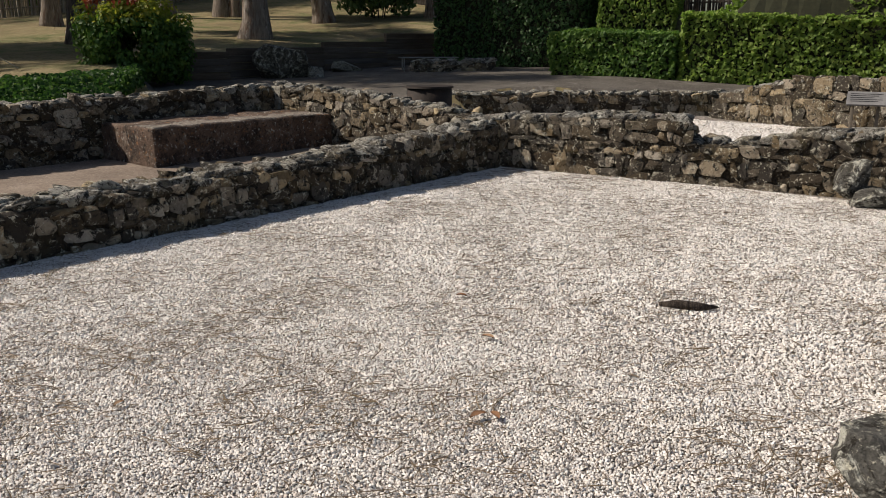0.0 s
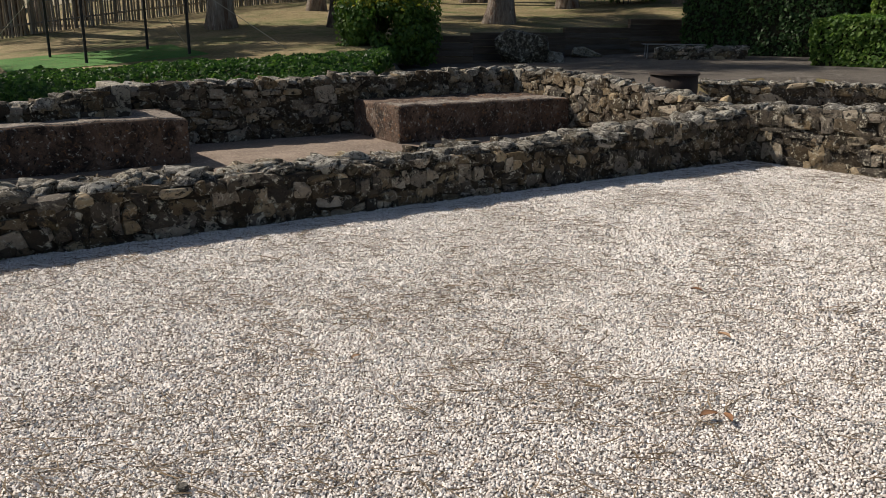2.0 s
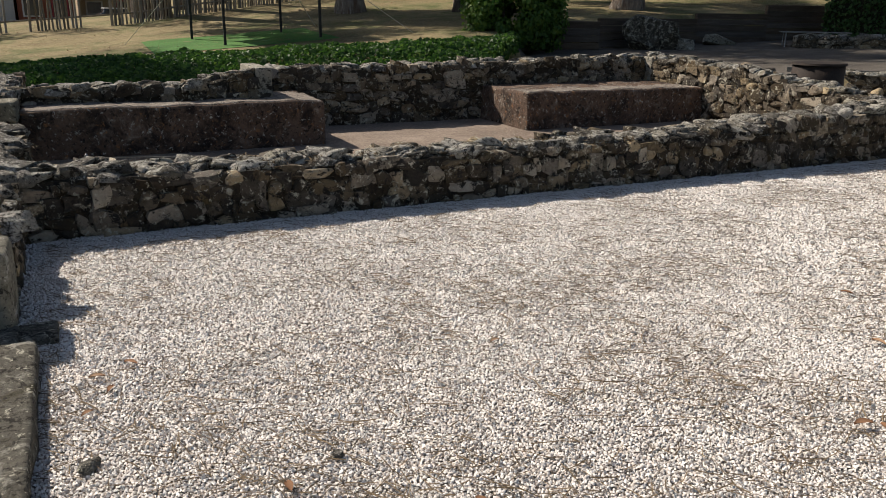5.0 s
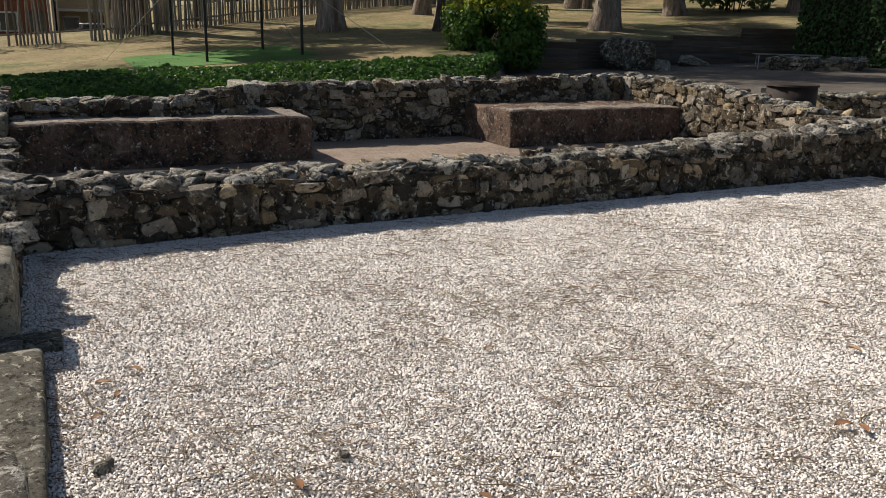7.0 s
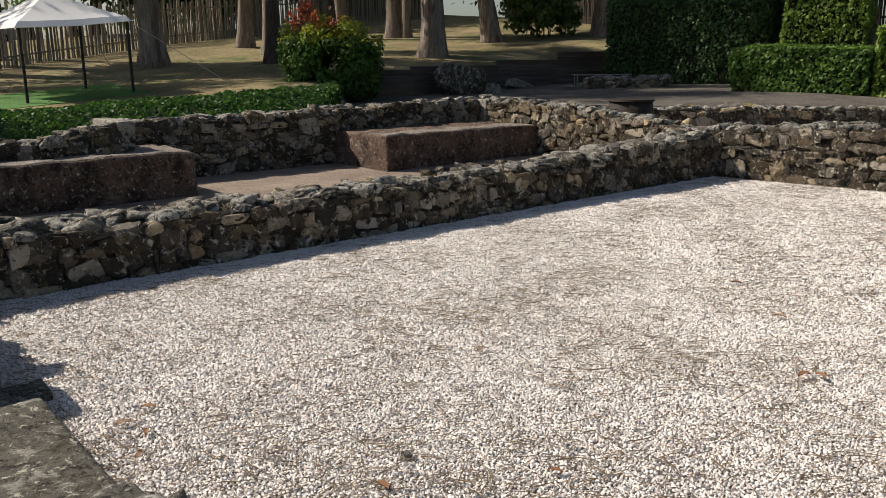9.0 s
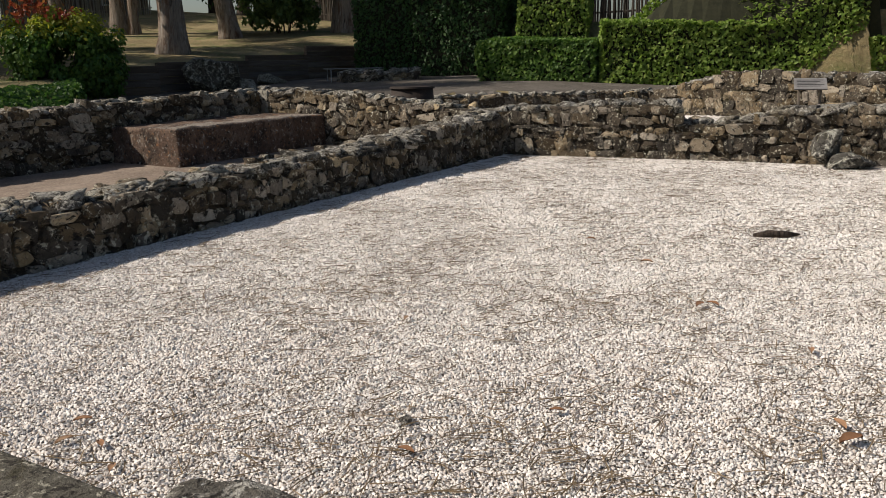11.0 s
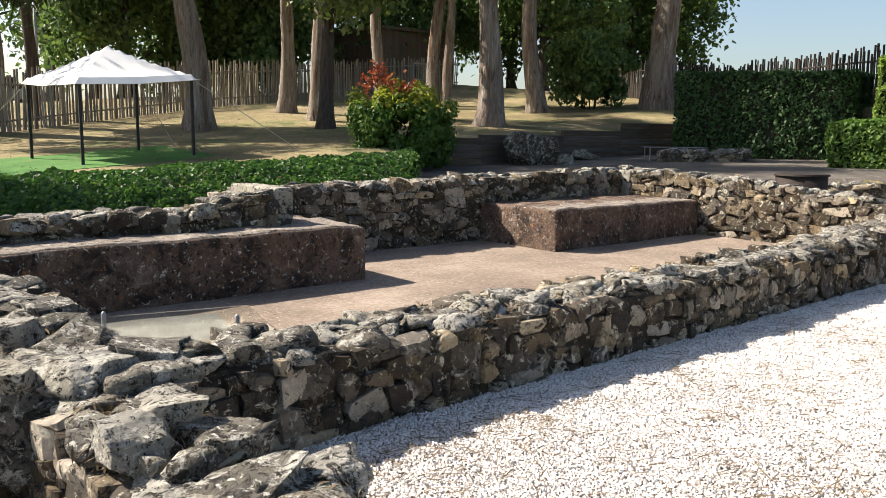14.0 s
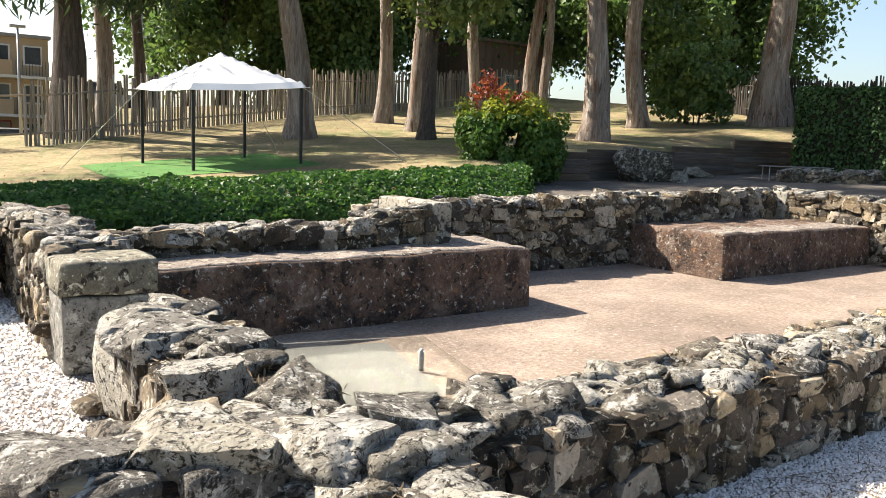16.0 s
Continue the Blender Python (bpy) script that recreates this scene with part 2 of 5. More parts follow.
def foliage(name, stops, trans=0.35, scale=1.0):
    m = bpy.data.materials.new(name)
    m.use_nodes = True
    nt = m.node_tree
    bs = nt.nodes["Principled BSDF"]
    geo = nt.nodes.new("ShaderNodeNewGeometry")
    n = noise_node(nt, geo.outputs["Position"], scale, 3)
    v = maths(nt, 'ADD', maths(nt, 'MULTIPLY', geo.outputs["Random Per Island"], 0.6), maths(nt, 'MULTIPLY', n.outputs[0], 0.45))
    r = ramp(nt, stops)
    nt.links.new(v, r.inputs[0])
    nt.links.new(r.outputs[0], bs.inputs["Base Color"])
    bs.inputs["Roughness"].default_value = 0.55
    bs.inputs["Specular IOR Level"].default_value = 0.35
    tr = nt.nodes.new("ShaderNodeBsdfTranslucent")
    nt.links.new(mix(nt, r.outputs[0], (0.75, 1.0, 0.35), 0.35, 'MULTIPLY'), tr.inputs["Color"])
    ms = nt.nodes.new("ShaderNodeMixShader")
    ms.inputs[0].default_value = trans
    nt.links.new(bs.outputs[0], ms.inputs[1])
    nt.links.new(tr.outputs[0], ms.inputs[2])
    nt.links.new(ms.outputs[0], nt.nodes["Material Output"].inputs["Surface"])
    return m


M_IVY = foliage("ivy_leaves", [(0.0, (0.012, 0.034, 0.009)), (0.4, (0.036, 0.09, 0.018)), (0.75, (0.085, 0.17, 0.033)), (1.0, (0.20, 0.26, 0.055))], 0.4, 3.0)
M_IVYLIGHT = foliage("pale_ivy_leaves", [(0.0, (0.09, 0.14, 0.025)), (0.35, (0.18, 0.28, 0.05)), (0.7, (0.29, 0.39, 0.085)), (0.93, (0.42, 0.46, 0.12)), (1.0, (0.38, 0.22, 0.09))], 0.5)
M_IVYMID = foliage("mixed_ivy_leaves", [(0.0, (0.03, 0.065, 0.014)), (0.4, (0.08, 0.16, 0.03)), (0.75, (0.17, 0.28, 0.055)), (1.0, (0.32, 0.38, 0.09))], 0.45)
M_HEDGE = foliage("dark_hedge_leaves", [(0.0, (0.018, 0.042, 0.012)), (0.5, (0.04, 0.094, 0.023)), (1.0, (0.085, 0.155, 0.04))], 0.2)
M_PHOT = foliage("shrub_leaves", [(0.0, (0.026, 0.066, 0.014)), (0.45, (0.065, 0.145, 0.026)), (0.75, (0.13, 0.22, 0.038)), (1.0, (0.21, 0.27, 0.05))], 0.35)
M_PHOTTOP = foliage("young_shrub_leaves", [(0.0, (0.13, 0.19, 0.02)), (0.5, (0.28, 0.31, 0.04)), (0.85, (0.44, 0.40, 0.05)), (1.0, (0.42, 0.23, 0.05))], 0.5)
M_PHOTRED = foliage("red_shoot_leaves", [(0.0, (0.20, 0.03, 0.02)), (0.6, (0.32, 0.075, 0.04)), (1.0, (0.36, 0.19, 0.05))], 0.35)
M_EUCA = foliage("eucalyptus_leaves", [(0.0, (0.022, 0.038, 0.018)), (0.5, (0.045, 0.075, 0.03)), (1.0, (0.09, 0.12, 0.05))], 0.3, 0.4)
M_WOODS = foliage("woodland_leaves", [(0.0, (0.045, 0.08, 0.025)), (0.45, (0.10, 0.165, 0.05)), (0.8, (0.18, 0.25, 0.07)), (1.0, (0.27, 0.32, 0.10))], 0.4, 0.3)
M_YELLOWGREEN = foliage("light_tree_leaves", [(0.0, (0.065, 0.095, 0.026)), (0.5, (0.135, 0.18, 0.046)), (1.0, (0.24, 0.265, 0.078))], 0.4, 0.5)

# ---------- building helpers ----------


def thing(name, label, category, loc=(0, 0, 0), group="", kind="", rz=0.0):
    ob = new(name)
    ob.empty_display_size = 0.1
    ob.matrix_world = pose(*loc, 0, 0, rz)
    return tagged(ob, label, category, group, kind)


def finish(name, me, material, parent=None, label="", smooth=False):
    for m in (material if isinstance(material, (list, tuple)) else [material]):
        me.materials.append(m)
    if smooth:
        me.polygons.foreach_set("use_smooth", [True] * len(me.polygons))
    ob = new(name, me)
    if parent is not None:
        ob.parent = parent
    if label:
        ob["label"] = label
    return ob


def part(name, bm, material, parent=None, label="", smooth=False):
    me = bpy.data.meshes.new(name)
    bm.normal_update()
    bm.to_mesh(me)
    bm.free()
    return finish(name, me, material, parent, label, smooth)


def np_mesh(name, verts, faces):
    """A mesh from arrays: verts n x 3, faces m x k."""
    me = bpy.data.meshes.new(name)
    n, (m, k) = len(verts), faces.shape
    me.vertices.add(n)
    me.vertices.foreach_set("co", np.ascontiguousarray(verts, dtype=np.float32).ravel())
    me.loops.add(m * k)
    me.loops.foreach_set("vertex_index", faces.astype(np.int32).ravel())
    me.polygons.add(m)
    me.polygons.foreach_set("loop_start", np.arange(0, m * k, k, dtype=np.int32))
    me.update(calc_edges=True)
    return me


def box(bm, lo, hi, bevel=0.0, seg=2, rough=0.0, cuts=0, seed=0):
    """Adds a box to bm, with rounded and worn edges."""
    tmp = bmesh.new()
    bmesh.ops.create_cube(tmp, size=1)
    c, s = (Vector(lo) + Vector(hi)) / 2, Vector(hi) - Vector(lo)
    for v in tmp.verts:
        v.co = Vector((v.co.x * s.x, v.co.y * s.y, v.co.z * s.z)) + c
    if bevel:
        bmesh.ops.bevel(tmp, geom=tmp.edges[:], offset=bevel, segments=seg, affect='EDGES', profile=0.6)
    if cuts:
        longest = max(s)
        for axis in range(3):
            k = int(cuts * s[axis] / longest)
            for i in range(1, k + 1):
                p, nrm = Vector((0, 0, 0)), Vector((0, 0, 0))
                p[axis], nrm[axis] = lo[axis] + s[axis] * i / (k + 1), 1
                bmesh.ops.bisect_plane(tmp, geom=tmp.verts[:] + tmp.edges[:] + tmp.faces[:], plane_co=p, plane_no=nrm)
    if rough:
        for v in tmp.verts:
            q = v.co * 3.1 + Vector((seed, seed * 2, 0))
            v.co += noise.noise_vector(q) * rough + noise.noise_vector(v.co * 11) * rough * 0.4
    me = bpy.data.meshes.new("tmp")
    tmp.to_mesh(me)
    tmp.free()
    bm.from_mesh(me)
    bpy.data.meshes.remove(me)
    return bm


def tube(bm, pts, radii, sides=8, wobble=0.0, seed=0.0, caps=True):
    """Adds a tapered tube along pts to bm."""
    rings = []
    for i, (p, r) in enumerate(zip(pts, radii)):
        p = Vector(p)
        d = (Vector(pts[min(i + 1, len(pts) - 1)]) - Vector(pts[max(i - 1, 0)])).normalized()
        u = d.orthogonal().normalized() if abs(d.z) < 0.9 else Vector((1, 0, 0)) - d * d.x
        u.normalize()
        w = d.cross(u)
        ring = []
        for k in range(sides):
            a = 2 * math.pi * k / sides
            rr = r * (1 + wobble * noise.noise(Vector((math.cos(a) * 1.7 + seed, math.sin(a) * 1.7, p.z * 0.6 + seed))))
            ring.append(bm.verts.new(p + (u * math.cos(a) + w * math.sin(a)) * rr))
        rings.append(ring)
    for a, b in zip(rings, rings[1:]):
        for k in range(sides):
            bm.faces.new((a[k], a[(k + 1) % sides], b[(k + 1) % sides], b[k]))
    if caps:
        bm.faces.new(rings[0][::-1])
        bm.faces.new(rings[-1])
    return bm


rng = np.random.default_rng(7)


def rand_rot(n, tilt=math.pi):
    """n random rotation matrices."""
    q = rng.normal(size=(n, 4))
    if tilt < math.pi:
        q[:, 1:3] *= tilt
    q /= np.linalg.norm(q, axis=1, keepdims=True)
    w, x, y, z = q.T
    return np.stack([1 - 2 * (y * y + z * z), 2 * (x * y - w * z), 2 * (x * z + w * y), 2 * (x * y + w * z), 1 - 2 * (x * x + z * z), 2 * (y * z - w * x),
                     2 * (x * z - w * y), 2 * (y * z + w * x), 1 - 2 * (x * x + y * y)], axis=1).reshape(n, 3, 3)


def scatter(base_v, base_f, centres, scales, rots):
    """Arrays of many small copies of a base shape."""
    n, k = len(centres), len(base_v)
    v = np.einsum('nij,nkj->nki', rots, base_v[None] * scales[:, None, :]) + centres[:, None, :]
    f = base_f[None] + (np.arange(n) * k)[:, None, None]
    return v.reshape(-1, 3), f.reshape(-1, base_f.shape[1])


LEAF_V = np.array([(0, -0.5, 0), (0.36, -0.08, 0.10), (0, 0.55, -0.04), (-0.36, -0.08, 0.10)], float)
LEAF_F = np.array([(0, 1, 2), (0, 2, 3)])
IVY_V = np.array([(0, -0.42, 0), (0.5, -0.2, 0.09), (0.26, 0.12, 0.03), (0, 0.6, -0.06), (-0.26, 0.12, 0.03), (-0.5, -0.2, 0.09)], float)
IVY_F = np.array([(0, 1, 2), (0, 2, 3), (0, 3, 4), (0, 4, 5)])
SLIM_V = np.array([(0, -0.5, 0), (0.11, 0.0, 0.03), (0, 0.6, -0.06), (-0.11, 0.0, 0.03)], float)


def facing(normals, spread):
    """Rotations that turn a leaf's z to about the normal, with its tip hanging down."""
    nrm = normals + rng.normal(size=normals.shape) * spread
    nrm /= np.linalg.norm(nrm, axis=1, keepdims=True) + 1e-9
    up = np.array([0, 0, -1.0]) + rng.normal(size=normals.shape) * 0.6
    yv = up - nrm * np.sum(up * nrm, axis=1, keepdims=True)
    yv /= np.linalg.norm(yv, axis=1, keepdims=True) + 1e-9
    xv = np.cross(yv, nrm)
    return np.stack([xv, yv, nrm], axis=2)


def leaf_mesh(name, centres, normals, size, material, parent, spread=0.5, shape="leaf", label=""):
    bv, bf = {"leaf": (LEAF_V, LEAF_F), "ivy": (IVY_V, IVY_F), "slim": (SLIM_V, LEAF_F)}[shape]
    s = size * rng.uniform(0.6, 1.35, size=(len(centres), 1)) * np.ones((1, 3))
    v, f = scatter(bv, bf, centres, s, facing(normals, spread))
    ob = finish(name, np_mesh(name, v, f), material, parent, label)
    ob["kind"] = "stuff"
    return ob


# ---------- the lie of the land ----------


def sstep(a, b, v):
    t = min(1.0, max(0.0, (v - a) / (b - a)))
    return t * t * (3 - 2 * t)


def lawn_z(x, y):
    xx, yy = max(-14.0, min(34.0, x)), max(10.0, min(47.0, y))
    z = 0.8 + 0.085 * (min(xx, 12) - 4.75) + 0.05 * max(0.0, xx - 12) + 0.05 * max(0.0, xx - 22) + 0.045 * (yy - 23) + 0.04 * max(0.0, yy - 30)
    return z * (1 - sstep(36, 44, yy) * sstep(6, 1, xx)) + 0.03 * noise.noise(Vector((x * 0.5, y * 0.5, 0)))


def terrace_z(x, y):
    return 0.64 + 0.03 * (min(30.0, x) - 18) + 0.06 * min(0.0, y - 11)


def bank_y(x):
    """The foot of the hedged bank below the lawn."""
    return 20.3 - 0.0675 * (x + 7)


def bed_edge(y):
    """Where the ivy bank ends towards the terrace."""
    return 4.0 + (y - 13.0) * 0.78


def bed_top(x, y):
    """The height of the ivy that rounds over the bank below the lawn."""
    far = max(0.26, min(1.02, 0.57 + 0.046 * x))
    t = min(1.0, max(0.0, (y - 16.9) / 1.7))
    return far * math.sin(t * math.pi / 2) ** 0.6


TIMBER = [(9.4, 22.7), (11.4, 22.2), (13.1, 21.3), (17.2, 21.6), (20.2, 21.5), (23.5, 21.4)]


def behind_timber(x, y):
    """How far a place lies behind the timber retaining wall, in metres."""
    for (ax, ay), (bx, by) in zip(TIMBER, TIMBER[1:]):
        if x <= bx or (bx, by) == TIMBER[-1]:
            return y - (ay + (by - ay) * (x - ax) / (bx - ax)) - 0.45
    return 0.0


def on_terrace(x, y):
    s = (x - 15) * 0.77 + (y - 10.4) * 0.64
    if x < 7.3 or (x < 9.4 and y > bank_y(x)) or (x >= 9.4 and behind_timber(x, y) > 0):
        return False
    return s > 0.15 or (y > 11.6 and x > 7.3)


def ground_z(x, y):
    s = (x - 15) * 0.77 + (y - 10.4) * 0.64
    low = -0.05
    if on_terrace(x, y):
        t = terrace_z(x, y)
        return t + (2.45 - t) * sstep(0.0, 1.2, x - 20.7 - 0.22 * max(0.0, y - 8.5)) * sstep(23.0, 21.0, y)
    if x >= 9.4 and behind_timber(x, y) > 0:
        return lawn_z(x, y) - 0.14 * sstep(3.0, 0.0, behind_timber(x, y))
    if y > 11.6 and x < 9.4:
        yard = low + (bed_top(x, y) - 0.22 - low) * sstep(16.9, 18.2, y) * sstep(0.7, 0.0, x - bed_edge(y))
        return yard + (lawn_z(x, y) - yard) * sstep(0.2, 1.2, y - bank_y(x))
    return low


def axis_values(lo, hi, step):
    a = list(np.arange(lo, hi + 1e-6, step))
    far = [6, 14, 30, 60, 120, 300, 900, 2500]
    return [lo - d for d in far[::-1]] + a + [hi + d for d in far]


def build_ground():
    xs, ys = axis_values(-16, 36, 0.4), axis_values(-8, 50, 0.4)
    verts = np.array([(x, y, ground_z(x, y)) for y in ys for x in xs])
    nx, ny = len(xs), len(ys)
    idx = np.arange(nx * ny).reshape(ny, nx)
    f = np.stack([idx[:-1, :-1], idx[:-1, 1:], idx[1:, 1:], idx[1:, :-1]], axis=2).reshape(-1, 4)
    me = np_mesh("ground", verts, f)
    ob = finish("ground", me, [M_LAWN, M_TERRACE], None, "", True)
    mids = verts[f].mean(axis=1)
    me.polygons.foreach_set("material_index", [1 if on_terrace(p[0], p[1]) and p[2] < terrace_z(p[0], p[1]) + 0.15 else 0 for p in mids])
    return tagged(ob, "dry sloping lawn and dark gravel terrace", "ground", kind="structure")


ground = build_ground()


def sheet(name, x0, y0, x1, y1, z, material, label, category, step=0.25, bumpy=0.012, kind="structure"):
    xs, ys = np.arange(x0, x1 + 1e-6, step), np.arange(y0, y1 + 1e-6, step)
    verts = np.array([(x, y, z + bumpy * noise.noise(Vector((x * 1.3, y * 1.3, 3)))) for y in ys for x in xs])
    nx, ny = len(xs), len(ys)
    idx = np.arange(nx * ny).reshape(ny, nx)
    f = np.stack([idx[:-1, :-1], idx[:-1, 1:], idx[1:, 1:], idx[1:, :-1]], axis=2).reshape(-1, 4)
    ob = finish(name, np_mesh(name, verts, f), material, None, "", True)
    return tagged(ob, label, category, kind=kind)


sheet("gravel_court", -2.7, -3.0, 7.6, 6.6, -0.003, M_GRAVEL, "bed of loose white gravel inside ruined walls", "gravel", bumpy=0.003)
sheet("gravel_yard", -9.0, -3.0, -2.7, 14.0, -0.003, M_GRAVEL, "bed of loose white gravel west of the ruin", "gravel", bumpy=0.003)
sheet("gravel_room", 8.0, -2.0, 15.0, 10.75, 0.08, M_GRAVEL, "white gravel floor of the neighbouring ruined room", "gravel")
sheet("mortar_floor", -2.75, 6.5, 7.0, 11.4, 0.03, M_FLOOR, "reddish Roman mortar floor between the benches", "floor", bumpy=0.008)

# ---------- rubble walls ----------


def rock_mesh(name, seed, square=0.55, jag=0.16, levels=1, chip=(0.30, 0.42), cuts=9):
    """One block of rubble, about 1 across: a cube knocked into facets, with a rough skin."""
    bm = bmesh.new()
    bmesh.ops.create_cube(bm, size=1)
    bmesh.ops.subdivide_edges(bm, edges=bm.edges[:], cuts=levels, use_grid_fill=True)
    r = random.Random(seed)
    off = Vector((r.uniform(-50, 50), r.uniform(-50, 50), r.uniform(-50, 50)))
    shear = [r.uniform(-0.3, 0.3) for _ in range(4)]
    chips = [(Vector((r.gauss(0, 1), r.gauss(0, 0.7), r.gauss(0, 1))).normalized(), r.uniform(*chip)) for _ in range(cuts)]
    for v in bm.verts:
        c = v.co.copy()
        c = c.lerp(c.normalized() * 0.6, 1 - square)
        for nrm, d in chips:
            over = c.dot(nrm) - d
            if over > 0:
                c -= nrm * over * 0.95
        c.x += shear[0] * c.z + shear[1] * c.y
        c.z += shear[2] * c.x + shear[3] * c.x * c.z
        c += noise.noise_vector(c * 1.7 + off) * jag
        if levels > 2:
            k = 4.0
            for amp in (0.30, 0.22, 0.15, 0.10):
                c += noise.noise_vector(c * k + off) * jag * amp
                k *= 2.1
        v.co = c
    me = bpy.data.meshes.new(name)
    bm.to_mesh(me)
    bm.free()
    return me


ROCKS = [rock_mesh("stone", 11 + i, random.Random(i).uniform(0.78, 1.0), 0.10, 2, (0.40, 0.56), 6) for i in range(22)]
CAPS = [rock_mesh("capstone", 71 + i, random.Random(i + 90).uniform(0.75, 1.0), 0.11, 3, (0.33, 0.48), 8) for i in range(18)]
BOULDERS = [rock_mesh("boulder", 171 + i, random.Random(i + 50).uniform(0.7, 0.95), 0.10, 14, (0.30, 0.46), 13) for i in range(8)]
SLABS = [rock_mesh("slab", 371 + i, random.Random(i + 20).uniform(0.93, 1.0), 0.075, 12, (0.40, 0.58), 9) for i in range(8)]
for me in ROCKS:
    me.materials.append(M_STONE)
for me in CAPS + BOULDERS + SLABS:
    me.materials.append(M_CAP)


class Wall:
    """A rubble wall along a line: earth core, faced with single stones, with loose stones on its top."""

    def __init__(self, name, label, p0, p1, thick, height, base=0.0, faces="ab", stone=0.17, cap=0.2, limit=300, seed=1, caps=True, cap_rise=1.0):
        self.r = random.Random(seed)
        self.p0, self.p1 = Vector((*p0, 0)), Vector((*p1, 0))
        d = self.p1 - self.p0
        self.length, self.ux = d.length, d.normalized()
        self.n = Vector((-self.ux.y, self.ux.x, 0))
        self.thick, self.height, self.base = thick, height, base
        self.ob = thing(name, label, "wall", kind="structure")
        self.count, self.limit, self.rest = 0, limit, []
        self.core()
        for f in faces:
            self.face(f, stone)
        if caps:
            self.top(cap, cap_rise)
        if self.rest:
            self.join()

    def h(self, s):
        return self.height(s) if callable(self.height) else self.height

    def core(self):
        n = max(2, int(self.length / 0.06))
        ins = 0.020
        bm = bmesh.new()
        rows = []
        for i in range(n + 1):
            s = self.length * i / n
            top = self.base + self.h(s) - 0.035
            p = self.p0 + self.ux * min(max(s, 0.03), self.length - 0.03)
            ring = []
            for k, (o, z) in enumerate(((ins, self.base - 0.1), (ins, self.base + 0.5 * self.h(s)), (ins, top), (self.thick * 0.5, top + 0.015), (self.thick - ins, top), (self.thick - ins, self.base + 0.5 * self.h(s)), (self.thick - ins, self.base - 0.1))):
                q = p + self.n * o + Vector((0, 0, z))
                q += noise.noise_vector(q * 5) * 0.018
                ring.append(bm.verts.new(q))
            rows.append(ring)
        for a, b in zip(rows, rows[1:]):
            for k in range(6):
                bm.faces.new((a[k], a[k + 1], b[k + 1], b[k]))
        bm.faces.new(rows[0])
        bm.faces.new(rows[-1][::-1])
        bmesh.ops.recalc_face_normals(bm, faces=bm.faces[:])
        part("core", bm, M_MORTAR, self.ob, "dark earthy mortar", True)

    def put(self, meshes, name, at, size, rot):
        me = self.r.choice(meshes)
        m = Matrix.LocRotScale(at, rot, size)
        if self.count < self.limit:
            ob = new(name, me)
            ob.parent = self.ob
            ob.matrix_world = m
            self.count += 1
        else:
            self.rest.append((me, m))

    def join(self):
        vs, fs, mats, base = [], [], [], 0
        for me, m in self.rest:
            a = np.empty(len(me.vertices) * 3, np.float32)
            me.vertices.foreach_get("co", a)
            a = a.reshape(-1, 3) @ np.array(m.to_3x3()).T + np.array(m.translation)
            f = np.empty(len(me.polygons) * 4, np.int32)
            me.loops.foreach_get("vertex_index", f)
            fs.append(f.reshape(-1, 4) + base)
            mats += [0 if me in ROCKS else 1] * len(me.polygons)
            vs.append(a)
            base += len(a)
        me = np_mesh("rubble", np.vstack(vs), np.vstack(fs))
        ob = finish("rubble", me, [M_STONE, M_CAP], self.ob)
        me.polygons.foreach_set("material_index", mats)
        ob["kind"] = "stuff"

    def face(self, side, stone):
        """side a: the face along the line; b: the one behind it; c, d: the ends."""
        r = self.r
        if side in "ab":
            u0, along, out, span = (self.p0 if side == "a" else self.p0 + self.n * self.thick), self.ux, (-self.n if side == "a" else self.n), self.length
        else:
            u0, along, out, span = (self.p0 if side == "c" else self.p1), self.n, (-self.ux if side == "c" else self.ux), self.thick
        ang = math.atan2(along.y, along.x)
        z = -0.03
        top = max(self.h(self.length * i / 20) for i in range(21))
        while z < top - 0.02:
            rh = stone * r.uniform(0.45, 0.85)
            s = -r.uniform(0, 0.1)
            while s < span:
                w = stone * r.choice((0.4, 0.55, 0.7, 0.85, 1.0, 1.2, 1.5)) * r.uniform(0.85, 1.15)
                c = s + w / 2
                hh = self.h(min(max(c, 0), self.length)) if side in "ab" else self.h(0 if side == "c" else self.length)
                zc = z + rh * 0.5 + r.uniform(-0.035, 0.035)
                if 0 < c < span + 0.03 and zc < hh - 0.02 and r.random() < 0.96:
                    hgt = rh * r.uniform(0.65, 1.3)
                    p = u0 + along * c - out * (0.072 - r.uniform(0.0, 0.03)) + Vector((0, 0, self.base + zc))
                    self.put(ROCKS, "stone", p, Vector((w * 1.1, 0.15, hgt * 1.1)), Euler((r.uniform(-0.1, 0.1), r.choice((0.1, 0.1, 0.3)) * r.uniform(-1, 1), ang + r.uniform(-0.1, 0.1))))
                s += w * r.uniform(0.9, 1.04)
            z += rh * 0.97

    def top(self, cap, rise):
        r = self.r
        area = self.length * self.thick
        n = int(area / (cap * cap * 0.42))
        ang = math.atan2(self.ux.y, self.ux.x)
        for i in range(n):
            s, o = r.uniform(0.04, self.length - 0.04), r.uniform(0.08, self.thick - 0.08)
            w = cap * r.uniform(0.45, 1.25)
            hh = w * r.uniform(0.32, 0.62)
            p = self.p0 + self.ux * s + self.n * o + Vector((0, 0, self.base + self.h(s) - 0.035 + hh * 0.22 * rise))
            self.put(CAPS, "capstone", p, Vector((w * 1.25, w * 0.9, hh)), Euler((r.uniform(-0.16, 0.16), r.uniform(-0.16, 0.16), ang + r.uniform(-1.6, 1.6))))


